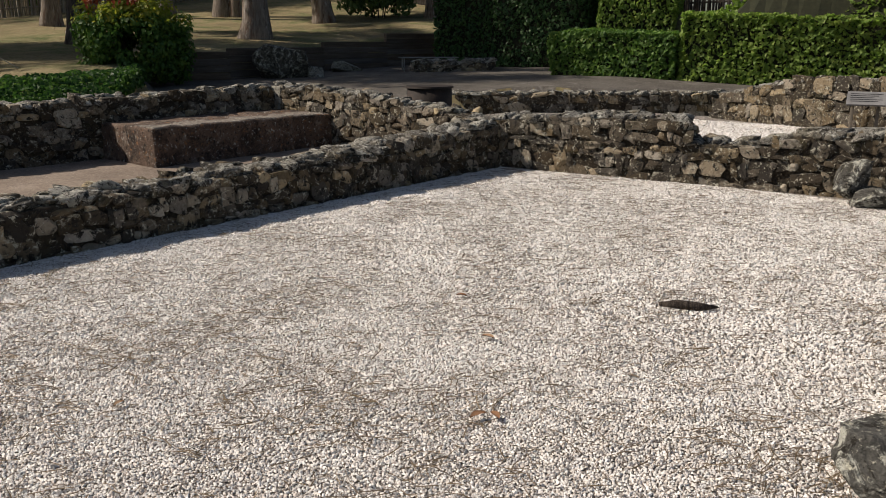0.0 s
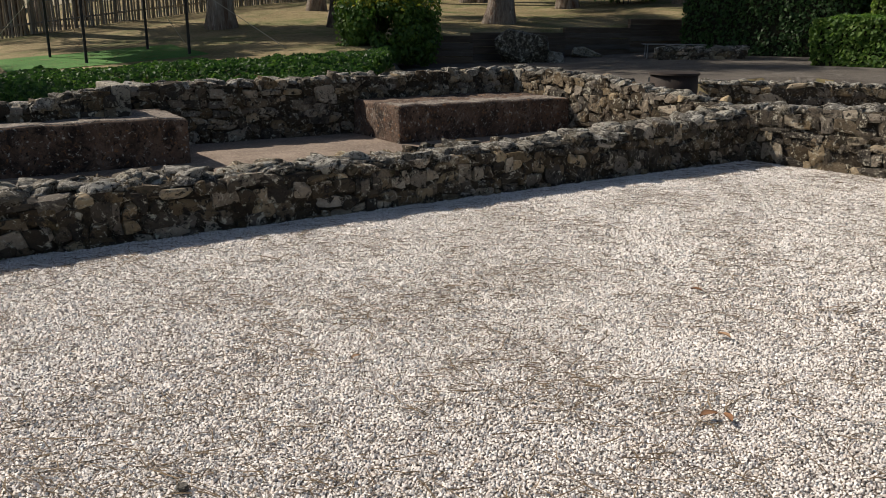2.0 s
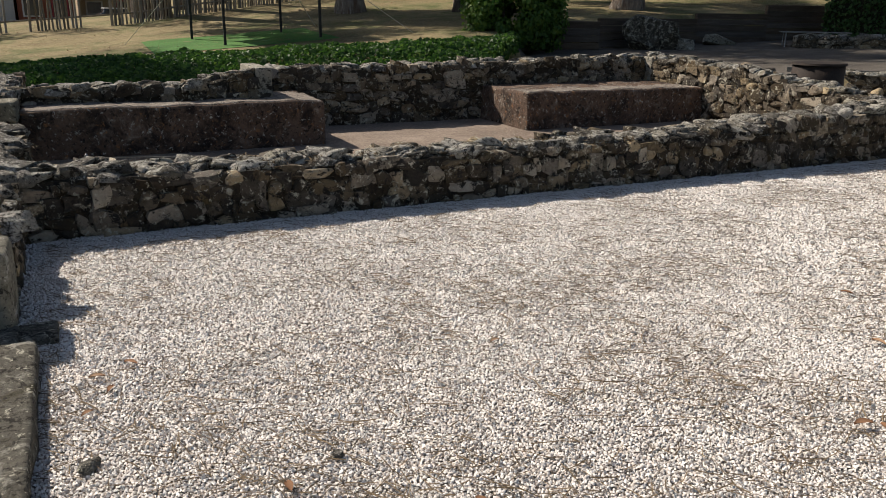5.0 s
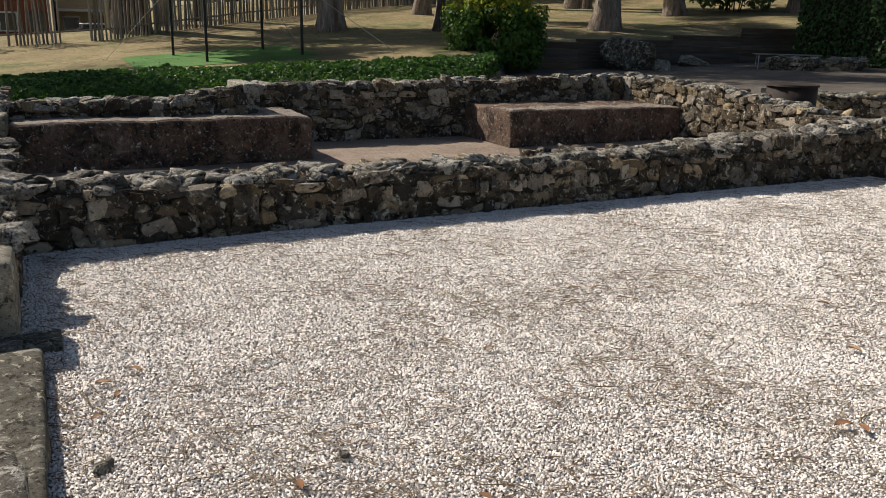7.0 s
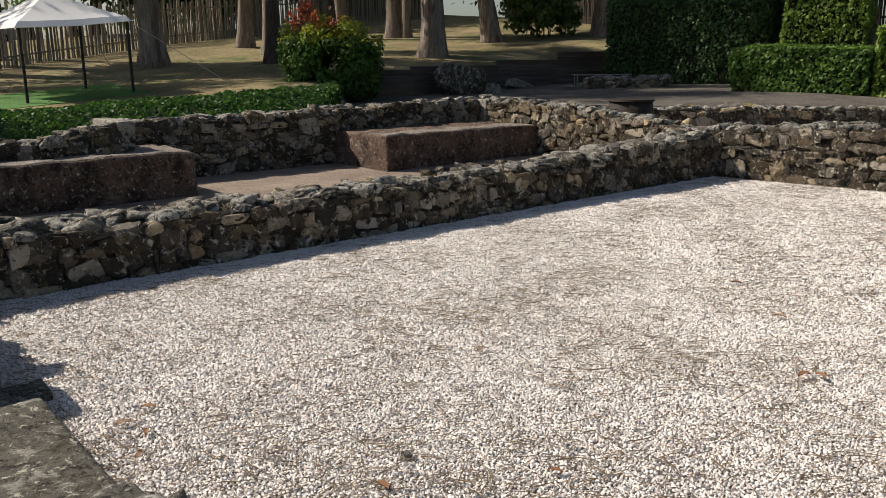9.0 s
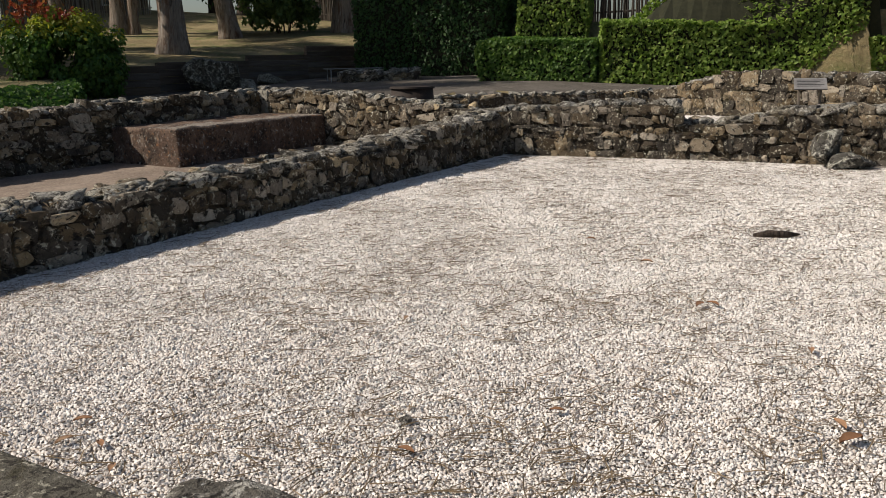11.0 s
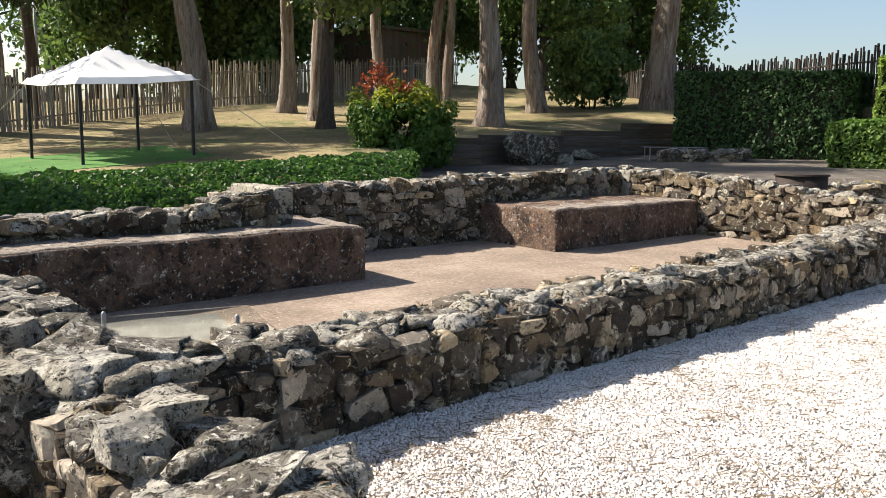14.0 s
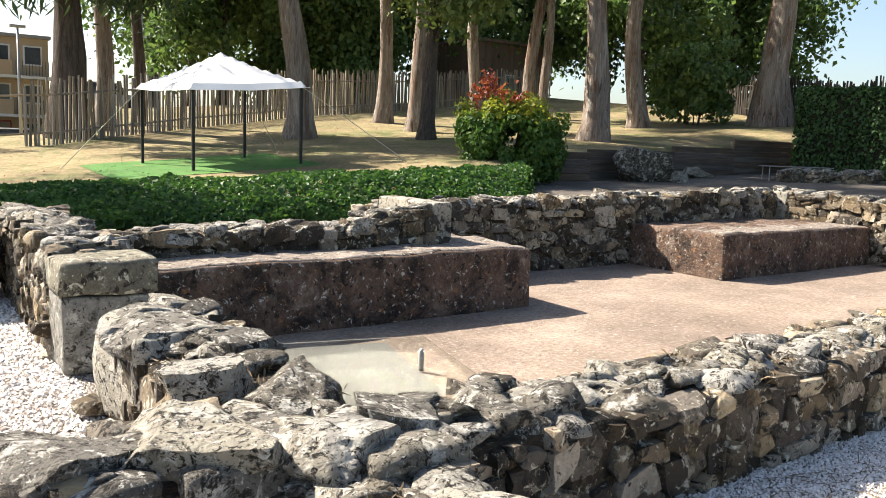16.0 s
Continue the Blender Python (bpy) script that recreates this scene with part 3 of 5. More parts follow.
def steps(*pts):
    """A height that runs from point to point along a wall."""
    def h(s):
        for (a, ha), (b, hb) in zip(pts, pts[1:]):
            if s <= b:
                return ha + (hb - ha) * (s - a) / (b - a)
        return pts[-1][1]
    return h


Wall("wall_south", "low rubble wall along the white gravel, mossy and stained", (-2.45, 6.3), (6.9, 6.38), 0.52,
     steps((0, 0.47), (1.2, 0.43), (2.5, 0.43), (5.4, 0.44), (7.0, 0.48), (8.2, 0.54), (9.4, 0.62)), seed=3, limit=420)
Wall("wall_west", "broken rubble wall end with loose weathered stones on top", (-2.42, 4.7), (-2.42, 8.6), 0.55,
     steps((0, 0.40), (1.0, 0.43), (2.2, 0.44), (3.0, 0.46), (3.9, 0.48)), faces="abd", seed=5, cap=0.24, limit=260, cap_rise=1.4)
Wall("wall_west_yard", "low rubble wall running west across the gravel yard", (-9.0, 6.4), (-2.95, 6.45), 0.5, 0.5, faces="ab", seed=8, limit=200)
Wall("wall_east", "rubble wall of round lichened stones beside the gravel", (6.85, 6.5), (7.55, 1.7), 0.5,
     steps((0, 0.66), (0.6, 0.68), (1.6, 0.76), (2.5, 0.76), (2.65, 0.50), (3.45, 0.50), (3.8, 0.66), (4.9, 0.70)), faces="ab", stone=0.2, seed=9, limit=300)
Wall("wall_east_end", "rubble wall continuing past the dark boulder", (7.55, 1.7), (8.1, -2.5), 0.5, 0.7, faces="ab", stone=0.2, seed=10, limit=60)
Wall("wall_bench_room", "pale rubble wall at the end of the bench", (6.86, 11.3), (6.86, 6.5), 0.5,
     steps((0, 0.92), (2.2, 0.86), (3.6, 0.72), (4.8, 0.60)), faces="ab", stone=0.2, seed=12, limit=240)
Wall("wall_north", "tall rubble wall behind the mortar benches", (0.1, 11.08), (6.9, 11.12), 0.45, steps((0, 0.82), (3, 0.84), (6.3, 0.90)), faces="ab", stone=0.19, seed=14, limit=300)
Wall("wall_north_low", "lower broken rubble wall behind the long bench", (-2.6, 10.06), (0.12, 10.1), 0.5, steps((0, 0.72), (2.0, 0.74), (2.4, 0.84), (2.8, 0.86)), faces="ad", stone=0.19, seed=15, limit=160)
Wall("wall_pier", "sunlit rubble wall behind the cut stone pier", (-2.53, 9.75), (-2.53, 12.6), 0.52, steps((0, 0.70), (2.85, 0.72)), faces="abc", seed=18, limit=200)
Wall("wall_yard_far", "far rubble wall across the gravel yard", (-9.0, 12.3), (-3.2, 12.3), 0.5, 0.72, faces="a", stone=0.22, seed=19, limit=90)
Wall("wall_far_east", "rubble wall below the dark terrace", (11.6, 12.3), (16.6, 6.3), 0.5, 0.5, faces="a", stone=0.24, seed=21, limit=160)
Wall("wall_far_bright", "bright rubble wall of large stones behind the sign", (14.6, 6.6), (12.0, -0.5), 0.5, steps((0, 0.5), (1.0, 0.78), (2.0, 0.93), (8, 0.95)), faces="ab", stone=0.28, seed=23, limit=160)

# ---------- benches ----------


def bench(name, label, at, blocks, height, back_drop, seed):
    """A masonry bench: rendered body and worn top. blocks: plan rectangles from its corner."""
    ob = thing(name, label, "bench", at)
    bm, tp = bmesh.new(), bmesh.new()
    for i, (x0, y0, x1, y1) in enumerate(blocks):
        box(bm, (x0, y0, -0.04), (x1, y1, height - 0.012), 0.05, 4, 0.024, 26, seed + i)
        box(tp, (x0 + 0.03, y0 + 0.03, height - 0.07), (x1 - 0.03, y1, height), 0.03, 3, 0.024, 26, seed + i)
    for v in tp.verts:
        v.co.z -= back_drop * v.co.y
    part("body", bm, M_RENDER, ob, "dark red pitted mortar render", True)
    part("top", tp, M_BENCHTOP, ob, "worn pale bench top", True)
    return ob


bench("masonry_bench", "red mortar masonry bench against the north wall", (3.72, 9.72, 0.03), [(0, 0, 3.15, 1.4)], 0.52, 0.02, 2)
bench("masonry_bench", "long red mortar masonry bench turning to the wall", (-2.5, 9.57, 0.03), [(0, 0, 3.3, 0.6), (2.62, 0.3, 3.296, 1.54)], 0.54, 0.01, 6)

# ---------- cut stones ----------


def cut_block(name, label, lo, hi, material=None, bevel=0.025, rough=0.012, seed=0, rz=0.0):
    c = ((lo[0] + hi[0]) / 2, (lo[1] + hi[1]) / 2)
    bm = bmesh.new()
    box(bm, (lo[0] - c[0], lo[1] - c[1], 0), (hi[0] - c[0], hi[1] - c[1], hi[2] - lo[2]), bevel, 2, rough, 6, seed)
    ob = part(name, bm, material or M_ASHLAR, None, "", True)
    ob.matrix_world = pose(c[0], c[1], lo[2], 0, 0, rz)
    return tagged(ob, label, "stone block")


cut_block("cut_stone_block", "large squared grey stone block ending the wall", (-2.86, 4.40, 0.02), (-2.39, 4.82, 0.47), bevel=0.045, rough=0.018, seed=1)
cut_block("flat_stone", "flat grey stone slab beside the squared block", (-2.81, 2.5, -0.01), (-2.29, 4.12, 0.11), M_SLAB, 0.03, 0.018, 4)
cut_block("flat_stone", "flat grey stone under the squared block", (-2.80, 4.15, -0.01), (-2.38, 4.45, 0.075), M_SLAB, 0.025, 0.015, 9)
cut_block("rough_block", "rough lichened stone block at the wall's broken foot", (-2.95, 2.05, 0.0), (-2.31, 2.62, 0.36), M_CAP, 0.05, 0.055, 21, 6)
cut_block("flat_stone", "narrow stone slab beside the wide slab", (-2.98, 3.15, -0.01), (-2.84, 4.1, 0.09), M_SLAB, 0.03, 0.015, 5)
cut_block("flat_stone", "small dark stone under the squared block", (-2.42, 4.28, 0.0), (-2.2, 4.5, 0.05), M_SLAB, 0.015, 0.012, 7)
cut_block("flat_stone", "small stone slab on the white gravel", (-3.08, 4.2, 0.0), (-2.84, 4.5, 0.06), M_SLAB, 0.015, 0.012, 8)


def boulder(name, label, at, size, rot=(0, 0, 0), k=0, material=None, shapes=BOULDERS):
    me = shapes[k % len(shapes)]
    if material:
        me = me.copy()
        me.materials.clear()
        me.materials.append(material)
    ob = new(name, me)
    ob.matrix_world = Matrix.LocRotScale(Vector(at), Euler(rot), Vector(size))
    return tagged(ob, label, "rock")


ROUGH = "rough lichened stone at the wall's broken foot"
for i, (x, y, z, sx, sy, sz) in enumerate([(-2.88, 2.98, 0.06, 0.34, 0.30, 0.19), (-2.42, 1.85, 0.06, 0.46, 0.38, 0.19), (-2.2, 2.3, 0.03, 0.2, 0.22, 0.12), (-2.75, 1.9, 0.06, 0.5, 0.4, 0.2)]):
    boulder("rough_stone", ROUGH, (x, y, z), (sx, sy, sz), (0.1 * math.sin(i * 3), 0.08, i * 1.3), i, M_DARKROCK)
LOOSE = "loose lichened stone lying on the broken wall"
for i, (x, y, z, sx, sy, sz) in enumerate([(-2.82, 5.62, 0.47, 0.34, 0.30, 0.24), (-2.58, 5.45, 0.46, 0.28, 0.24, 0.18), (-2.45, 5.12, 0.44, 0.36, 0.30, 0.16), (-2.72, 5.12, 0.44, 0.42, 0.34, 0.16), (-3.1, 6.62, 0.46, 0.55, 0.40, 0.26),
                                           (-2.72, 6.42, 0.47, 0.36, 0.30, 0.2), (-2.46, 6.5, 0.47, 0.3, 0.28, 0.18), (-2.78, 8.2, 0.47, 0.56, 0.5, 0.2), (-2.52, 7.75, 0.48, 0.3, 0.26, 0.16), (-2.85, 7.3, 0.47, 0.34, 0.3, 0.2),
                                           (-2.62, 7.0, 0.47, 0.38, 0.3, 0.18), (-2.65, 5.85, 0.46, 0.34, 0.36, 0.18), (-3.5, 6.7, 0.47, 0.5, 0.42, 0.2)]):
    k = 0.72 if y < 6 else 0.95
    boulder("loose_stone", LOOSE, (x, y, z), (sx * k, sy * k, sz * k), (0.12 * math.sin(i * 2.1), 0.1 * math.cos(i), 0.5 * math.sin(i * 2.7)), i + 1, None, SLABS)
for label, lo, hi, sd in (("large pale corner stone ending the broken wall", (-3.0, 7.95, 0.02), (-2.5, 8.66, 0.52), 31), ("broad flat-faced stone where two broken walls meet", (-3.24, 6.36, 0.12), (-2.74, 6.86, 0.5), 32),
                          ("pale upright stone at the corner of two walls", (-2.72, 6.18, 0.1), (-2.42, 6.5, 0.52), 33), ("weathered flat stone on the yard wall", (-3.95, 6.36, 0.2), (-3.3, 6.9, 0.51), 34)):
    cut_block("wall_stone", label, lo, hi, M_CAP, 0.04, 0.045, sd, 4)
boulder("rough_stone", "dark broken rock beside the white gravel", (2.16, 0.34, 0.12), (0.85, 0.75, 0.62), (0.2, 0.1, 0.4), 2, M_DARKROCK)
boulder("rough_stone", "small dark rock at the gravel's edge", (1.30, 0.50, 0.07), (0.34, 0.40, 0.26), (0, 0.2, 1.0), 4, M_DARKROCK)
boulder("rough_stone", "small dark rock at the gravel's edge", (1.6, 0.1, 0.08), (0.5, 0.45, 0.3), (0.3, 0.2, 2.0), 5, M_DARKROCK)
boulder("grey_boulder", "purple-grey pitted boulder leaning on the east wall", (7.2, 2.12, 0.27), (0.33, 0.33, 0.40), (0.2, 0.3, 0.5), 1, M_DARKROCK)
boulder("grey_boulder", "dark low boulder under the pitted one", (7.15, 1.88, 0.08), (0.55, 0.6, 0.22), (0, 0.1, 0.9), 3, M_DARKROCK)
boulder("weathered_stump", "pale weathered stump-like rock against the timber wall", (14.35, 20.35, 0.95), (1.75, 0.9, 1.1), (0.1, 0.05, -0.75), 5, M_DARKROCK, SLABS)
boulder("mossy_rock", "yellowish mossy rock on the terrace", (17.6, 20.8, 0.72), (0.95, 0.7, 0.5), (0, 0.1, -0.6), 7)
boulder("mossy_rock", "small grey rock on the terrace", (15.05, 19.6, 0.66), (0.62, 0.55, 0.5), (0, 0.1, 1.2), 2)
cut_block("pier_stone", "lower squared stone of the pier", (-3.06, 9.3, 0.0), (-2.52, 9.8, 0.47), seed=11)
cut_block("pier_stone", "upper squared stone of the pier", (-3.08, 9.27, 0.472), (-2.5, 9.8, 0.68), M_STAINED, 0.035, 0.018, 12)
cut_block("pier_stone", "tall pale squared stone at the yard wall", (-4.1, 11.6, 0.0), (-3.2, 12.3, 0.80), M_STAINED, seed=14)
cut_block("plaster_pier", "pale plastered end of the low wall", (0.10, 10.12, 0.5), (0.30, 11.1, 0.92), M_PLASTER, 0.02, 0.012, 15)
cut_block("plaster_pier", "pale plastered corner of the bench room", (6.83, 10.95, 0.5), (6.95, 11.2, 0.92), M_PLASTER, 0.02, 0.012, 16)

# ---------- hedges and shrubs ----------


def hedge(name, label, p0, p1, thick, z0, z1, n, size, material, shape="ivy", seed=1, wave=0.12, top=None):
    """A clipped hedge along a line: a body painted as dark as its inner shade, under a coat of leaves."""
    ob = thing(name, label, "hedge")
    a, b = Vector((*p0, 0)), Vector((*p1, 0))
    ux = (b - a).normalized()
    nn = Vector((-ux.y, ux.x, 0))
    L = (b - a).length
    off = Vector((seed * 7.1, 0, 0))

    def lift(p, z):
        """A place's height: over the ground, or, with a level top, between the ground and that."""
        g = ground_z(p.x, p.y)
        if top is None:
            return g + z
        f = min(1.0, max(0.0, (p - a).dot(ux) / L))
        return g + (top[0] + (top[1] - top[0]) * f - g) * z / z1

    def bulge(q):
        return noise.noise(q * 0.9 + off) * wave + noise.noise(q * 2.7 + off) * wave * 0.5

    cs, ns = [], []
    areas = np.array([L * (z1 - z0), L * (z1 - z0), L * thick, thick * (z1 - z0), thick * (z1 - z0)])
    pick = rng.choice(5, size=n, p=areas / areas.sum())
    u, v, w = rng.random(n), rng.random(n), rng.random(n)
    for k, uu, vv, ww in zip(pick, u, v, w):
        depth = -0.16 * ww * ww
        if k < 2:
            o, nr = (0, -nn) if k == 0 else (thick, nn)
            p = a + ux * (uu * L) + nn * o
            z = z0 + vv * (z1 - z0)
        elif k == 2:
            nr = Vector((0, 0, 1))
            p, z = a + ux * (uu * L) + nn * (vv * thick), z1
        else:
            nr = -ux if k == 3 else ux
            p, z = (a if k == 3 else b) + nn * (uu * thick), z0 + vv * (z1 - z0)
        p = Vector((p.x, p.y, lift(p, z)))
        p += nr * (bulge(p) + depth)
        cs.append(p)
        ns.append(nr + Vector((0, 0, 0.6)))
    leaf_mesh("foliage", np.array(cs), np.array(ns), size, material, ob, 0.75, shape)
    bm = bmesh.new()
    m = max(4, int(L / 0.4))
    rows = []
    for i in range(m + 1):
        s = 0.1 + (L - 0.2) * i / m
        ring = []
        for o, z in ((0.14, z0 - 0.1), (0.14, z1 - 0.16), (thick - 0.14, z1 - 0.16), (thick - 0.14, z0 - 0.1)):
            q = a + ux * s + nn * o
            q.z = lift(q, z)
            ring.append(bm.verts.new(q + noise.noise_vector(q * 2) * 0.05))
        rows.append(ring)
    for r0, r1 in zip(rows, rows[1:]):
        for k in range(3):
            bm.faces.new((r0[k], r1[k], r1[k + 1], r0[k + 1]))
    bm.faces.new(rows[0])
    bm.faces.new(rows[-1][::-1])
    part("hedge_core", bm, M_TWIGSHADE, ob, "near-black core painted as the shade among inner twigs")
    return ob


# near-black: the shade among the inner twigs is put into this colour
M_TWIGSHADE = surface("twig_shade", [(0.2, (0.012, 0.014, 0.007)), (0.8, (0.035, 0.035, 0.018))], 6, 40, 1.0, 0.6, 0.02)


def ivy_bed(name, label, n, size):
    """A bank of ivy, leaf over leaf, with a lumpy top."""
    y = np.where(rng.random(n) < 0.3, rng.uniform(16.9, 17.4, n), rng.uniform(17.2, 19.9, n))
    x = -9.0 + rng.random(n) * (9.0 + 4.0 + (y - 13.0) * 0.78)
    lump = np.array([noise.noise(Vector((a * 0.8, b * 0.8, 5))) * 0.08 + noise.noise(Vector((a * 2.6, b * 2.6, 2))) * 0.08 for a, b in zip(x, y)])
    z = np.array([bed_top(a, b) for a, b in zip(x, y)]) + lump - 0.13 * rng.random(n) ** 2
    ob = thing(name, label, "hedge")
    leaf_mesh("foliage", np.column_stack([x, y, z]), np.tile([-0.15, -0.8, 0.55], (n, 1)), size, M_IVY, ob, 0.7, "ivy")
    k = 1500
    y = rng.uniform(17.0, 19.9, k)
    x = 4.0 + (y - 13.0) * 0.78 + rng.normal(size=k) * 0.12
    z = np.array([bed_top(a, b) for a, b in zip(x, y)]) - 0.45 * rng.random(k)
    leaf_mesh("edge_foliage", np.column_stack([x, y, z]), np.tile([0.8, -0.4, 0.5], (k, 1)), size, M_IVY, ob, 0.6, "ivy")


ivy_bed("ivy_hedge", "low green ivy bank along the lawn's edge", 40000, 0.098)
hedge("clipped_hedge", "clipped green ivy hedge at the terrace's corner", (18.5, 13.2), (19.15, 9.6), 1.6, 0.0, 1.22, 10000, 0.105, M_IVYMID, seed=4)
hedge("clipped_hedge", "tall sunlit hedge of yellow-green ivy by the terrace", (19.2, 9.5), (22.0, 1.5), 1.6, 0.0, 1.78, 21000, 0.11, M_IVYLIGHT, seed=3)
hedge("dark_hedge", "tall dark clipped hedge in the shade", (21.0, 19.8), (22.0, 14.0), 2.0, 0.0, 2.5, 16000, 0.12, M_HEDGE, "leaf", seed=5, top=(3.7, 3.5))
hedge("box_hedge", "square clipped bright green bush", (20.9, 13.0), (21.6, 10.8), 2.0, 0.2, 3.0, 9000, 0.12, M_IVYLIGHT, "leaf", seed=6, top=(3.8, 3.75))


def shrub(name, label, at, rx, ry, h, n, size, material, stems=6, red=0, seed=3):
    """A bushy shrub: bare stems below, leaves in clumps above."""
    x, y = at
    z = ground_z(x, y)
    ob = thing(name, label, "shrub", (x, y, z))
    r = random.Random(seed)
    for i in range(stems):
        bm = bmesh.new()
        a = 2 * math.pi * i / stems + r.uniform(-0.4, 0.4)
        e = Vector((math.cos(a) * rx * 0.55, math.sin(a) * ry * 0.55, h * 0.75))
        tube(bm, [(e.x * 0.25, e.y * 0.25, -0.1), (e.x * 0.5, e.y * 0.5, h * 0.35), tuple(e)], [0.035, 0.026, 0.01], 6)
        part("stem", bm, M_DARKBARK, ob)
    clumps = []
    for i in range(110):
        d = Vector((r.gauss(0, 1), r.gauss(0, 1), r.gauss(0, 1))).normalized()
        k = max(abs(d.x), abs(d.y), abs(d.z))
        d = d.lerp(d / k * 0.86, 0.6) * r.uniform(0.6, 1.0)
        taper = 0.86 + 0.14 * min(1.0, d.z + 1.0)
        c = Vector((d.x * rx * taper, d.y * ry * taper, h * 0.5 + d.z * h * 0.46))
        clumps.append((c, r.uniform(0.14, 0.27) * min(rx, h)))
    idx = rng.integers(0, len(clumps), n)
    cc = np.array([clumps[i][0] for i in idx])
    rr = np.array([clumps[i][1] for i in idx])[:, None]
    d = rng.normal(size=(n, 3))
    d /= np.linalg.norm(d, axis=1, keepdims=True)
    p = cc + d * rr * rng.uniform(0.55, 1.0, (n, 1))
    p[:, 2] = np.maximum(p[:, 2], 0.08 + 0.15 * rng.random(n))
    young = (p[:, 2] > h * (0.66 + 0.18 * rng.random(n))) if red else np.zeros(n, bool)
    nr = d + np.array([0, 0, 0.4])
    leaf_mesh("foliage", p[~young], nr[~young], size, material, ob, 0.5)
    if red:
        leaf_mesh("young_foliage", p[young], nr[young], size, M_PHOTTOP, ob, 0.5, label="yellow-green young leaves")
        tips = [Vector((r.uniform(-0.9, 0.9) * rx, r.uniform(-0.8, 0.8) * ry, h * r.uniform(0.86, 1.0))) for _ in range(9)]
        tips += [Vector((-0.35 * rx + r.uniform(-0.15, 0.15), r.uniform(-0.2, 0.2), h * r.uniform(1.0, 1.16))) for _ in range(4)]
        k = rng.integers(0, len(tips), red)
        p = np.array([tips[i] for i in k]) + rng.normal(size=(red, 3)) * np.array([0.10, 0.10, 0.14])
        leaf_mesh("red_growth", p, rng.normal(size=(red, 3)), size * 0.95, M_PHOTRED, ob, 0.4, label="bright red young shoots")
    return ob


shrub("photinia_shrub", "round green shrub with red young shoots on the lawn", (10.0, 21.3), 1.62, 1.35, 2.45, 20000, 0.12, M_PHOT, 8, 500, 4)
shrub("laurel_shrub", "dark green bushy shrub before the fence", (27.5, 29.0), 2.2, 1.8, 4.2, 7000, 0.24, M_WOODS, 5, 0, 8)

# ---------- trees ----------


def tree(name, label, base, height, r0, lean=(0, 0), bark=None, leaf=None, crown_from=0.45, spread=3.0, n=5000, size=0.3, limbs=7, seed=1, flare=1.5, shape="slim", droop=0.5, z=None, bulk=1.7):
    x, y = base
    z = ground_z(x, y) if z is None else z
    r = random.Random(seed)
    ob = thing(name, label, "tree", (x, y, z))
    bark, leaf = bark or M_BARK, leaf or M_EUCA
    bm = bmesh.new()
    k = 18
    pts, rad = [], []
    for i in range(k + 1):
        t = i / k
        hz = -0.3 + (height + 0.3) * t ** 1.35
        tt = max(0, hz) / height
        pts.append((lean[0] * hz + 0.12 * math.sin(hz * 0.7 + seed), lean[1] * hz + 0.12 * math.cos(hz * 0.6 + seed * 2), hz))
        rad.append(r0 * ((1 - tt) ** 0.8 * 0.95 + 0.05) * (1 + (flare - 1) * math.exp(-max(0, hz) / (r0 * 1.6))))
    tube(bm, pts, rad, 14, 0.22, seed)
    part("trunk", bm, bark, ob, "", True)

    def at(hz):
        for a, b in zip(pts, pts[1:]):
            if b[2] >= hz:
                f = (hz - a[2]) / (b[2] - a[2] + 1e-9)
                return Vector(a).lerp(Vector(b), f)
        return Vector(pts[-1])

    ends = [Vector(pts[-1])]
    for i in range(limbs):
        hz = height * (crown_from + (0.95 - crown_from) * (i + r.random() * 0.6) / limbs)
        a = r.uniform(0, 2 * math.pi)
        s = at(hz)
        ln = spread * r.uniform(0.6, 1.1) * (1.1 - 0.5 * hz / height)
        e = s + Vector((math.cos(a) * ln, math.sin(a) * ln, ln * r.uniform(0.25, 0.8)))
        mid = s.lerp(e, 0.5) + Vector((0, 0, 0.12 * ln))
        bm = bmesh.new()
        rr = r0 * 0.32 * (1 - 0.6 * hz / height)
        tube(bm, [s, mid, e], [rr, rr * 0.7, rr * 0.25], 7, 0.15, i)
        part("limb", bm, bark, ob, "", True)
        ends += [e, mid.lerp(e, 0.6), e + Vector((r.uniform(-1, 1), r.uniform(-1, 1), r.uniform(-1.1, 0.3))) * spread * 0.35]
    ends = np.array([tuple(e) for e in ends])
    clump = ends[rng.integers(0, len(ends), 90)] + rng.normal(size=(90, 3)) * spread * np.array([0.24, 0.24, 0.22])
    ki = rng.integers(0, 90, n)
    p = clump[ki] + rng.normal(size=(n, 3)) * spread * np.array([0.13, 0.13, 0.13])
    p[:, 2] -= np.abs(rng.normal(size=n)) * droop * 0.5
    nr = rng.normal(size=(n, 3))
    leaf_mesh("crown", p, nr, size * bulk, leaf, ob, 0.3, shape)
    return ob


EUC = "tall eucalyptus with pale peeling bark on the lawn"
tree("eucalyptus_tree", EUC, (16.8, 25.0), 17, 0.44, (0.012, -0.01), seed=1, crown_from=0.5, n=5000)
tree("eucalyptus_tree", EUC, (24.4, 29.8), 18, 0.42, (-0.03, 0.02), seed=2, crown_from=0.33, n=6000, spread=3.2)
tree("eucalyptus_tree", "massive pale eucalyptus with a flaring foot beside the terrace", (28.9, 25.8), 22, 0.66, (0.0, 0.0), seed=3, crown_from=0.5, n=5000, flare=1.7)
tree("eucalyptus_tree", "leaning eucalyptus with dark peeling bark", (13.5, 31.2), 16, 0.34, (0.0, 0.0), seed=4, crown_from=0.3, n=6000, leaf=M_YELLOWGREEN, shape="leaf", size=0.22, bulk=1.0)
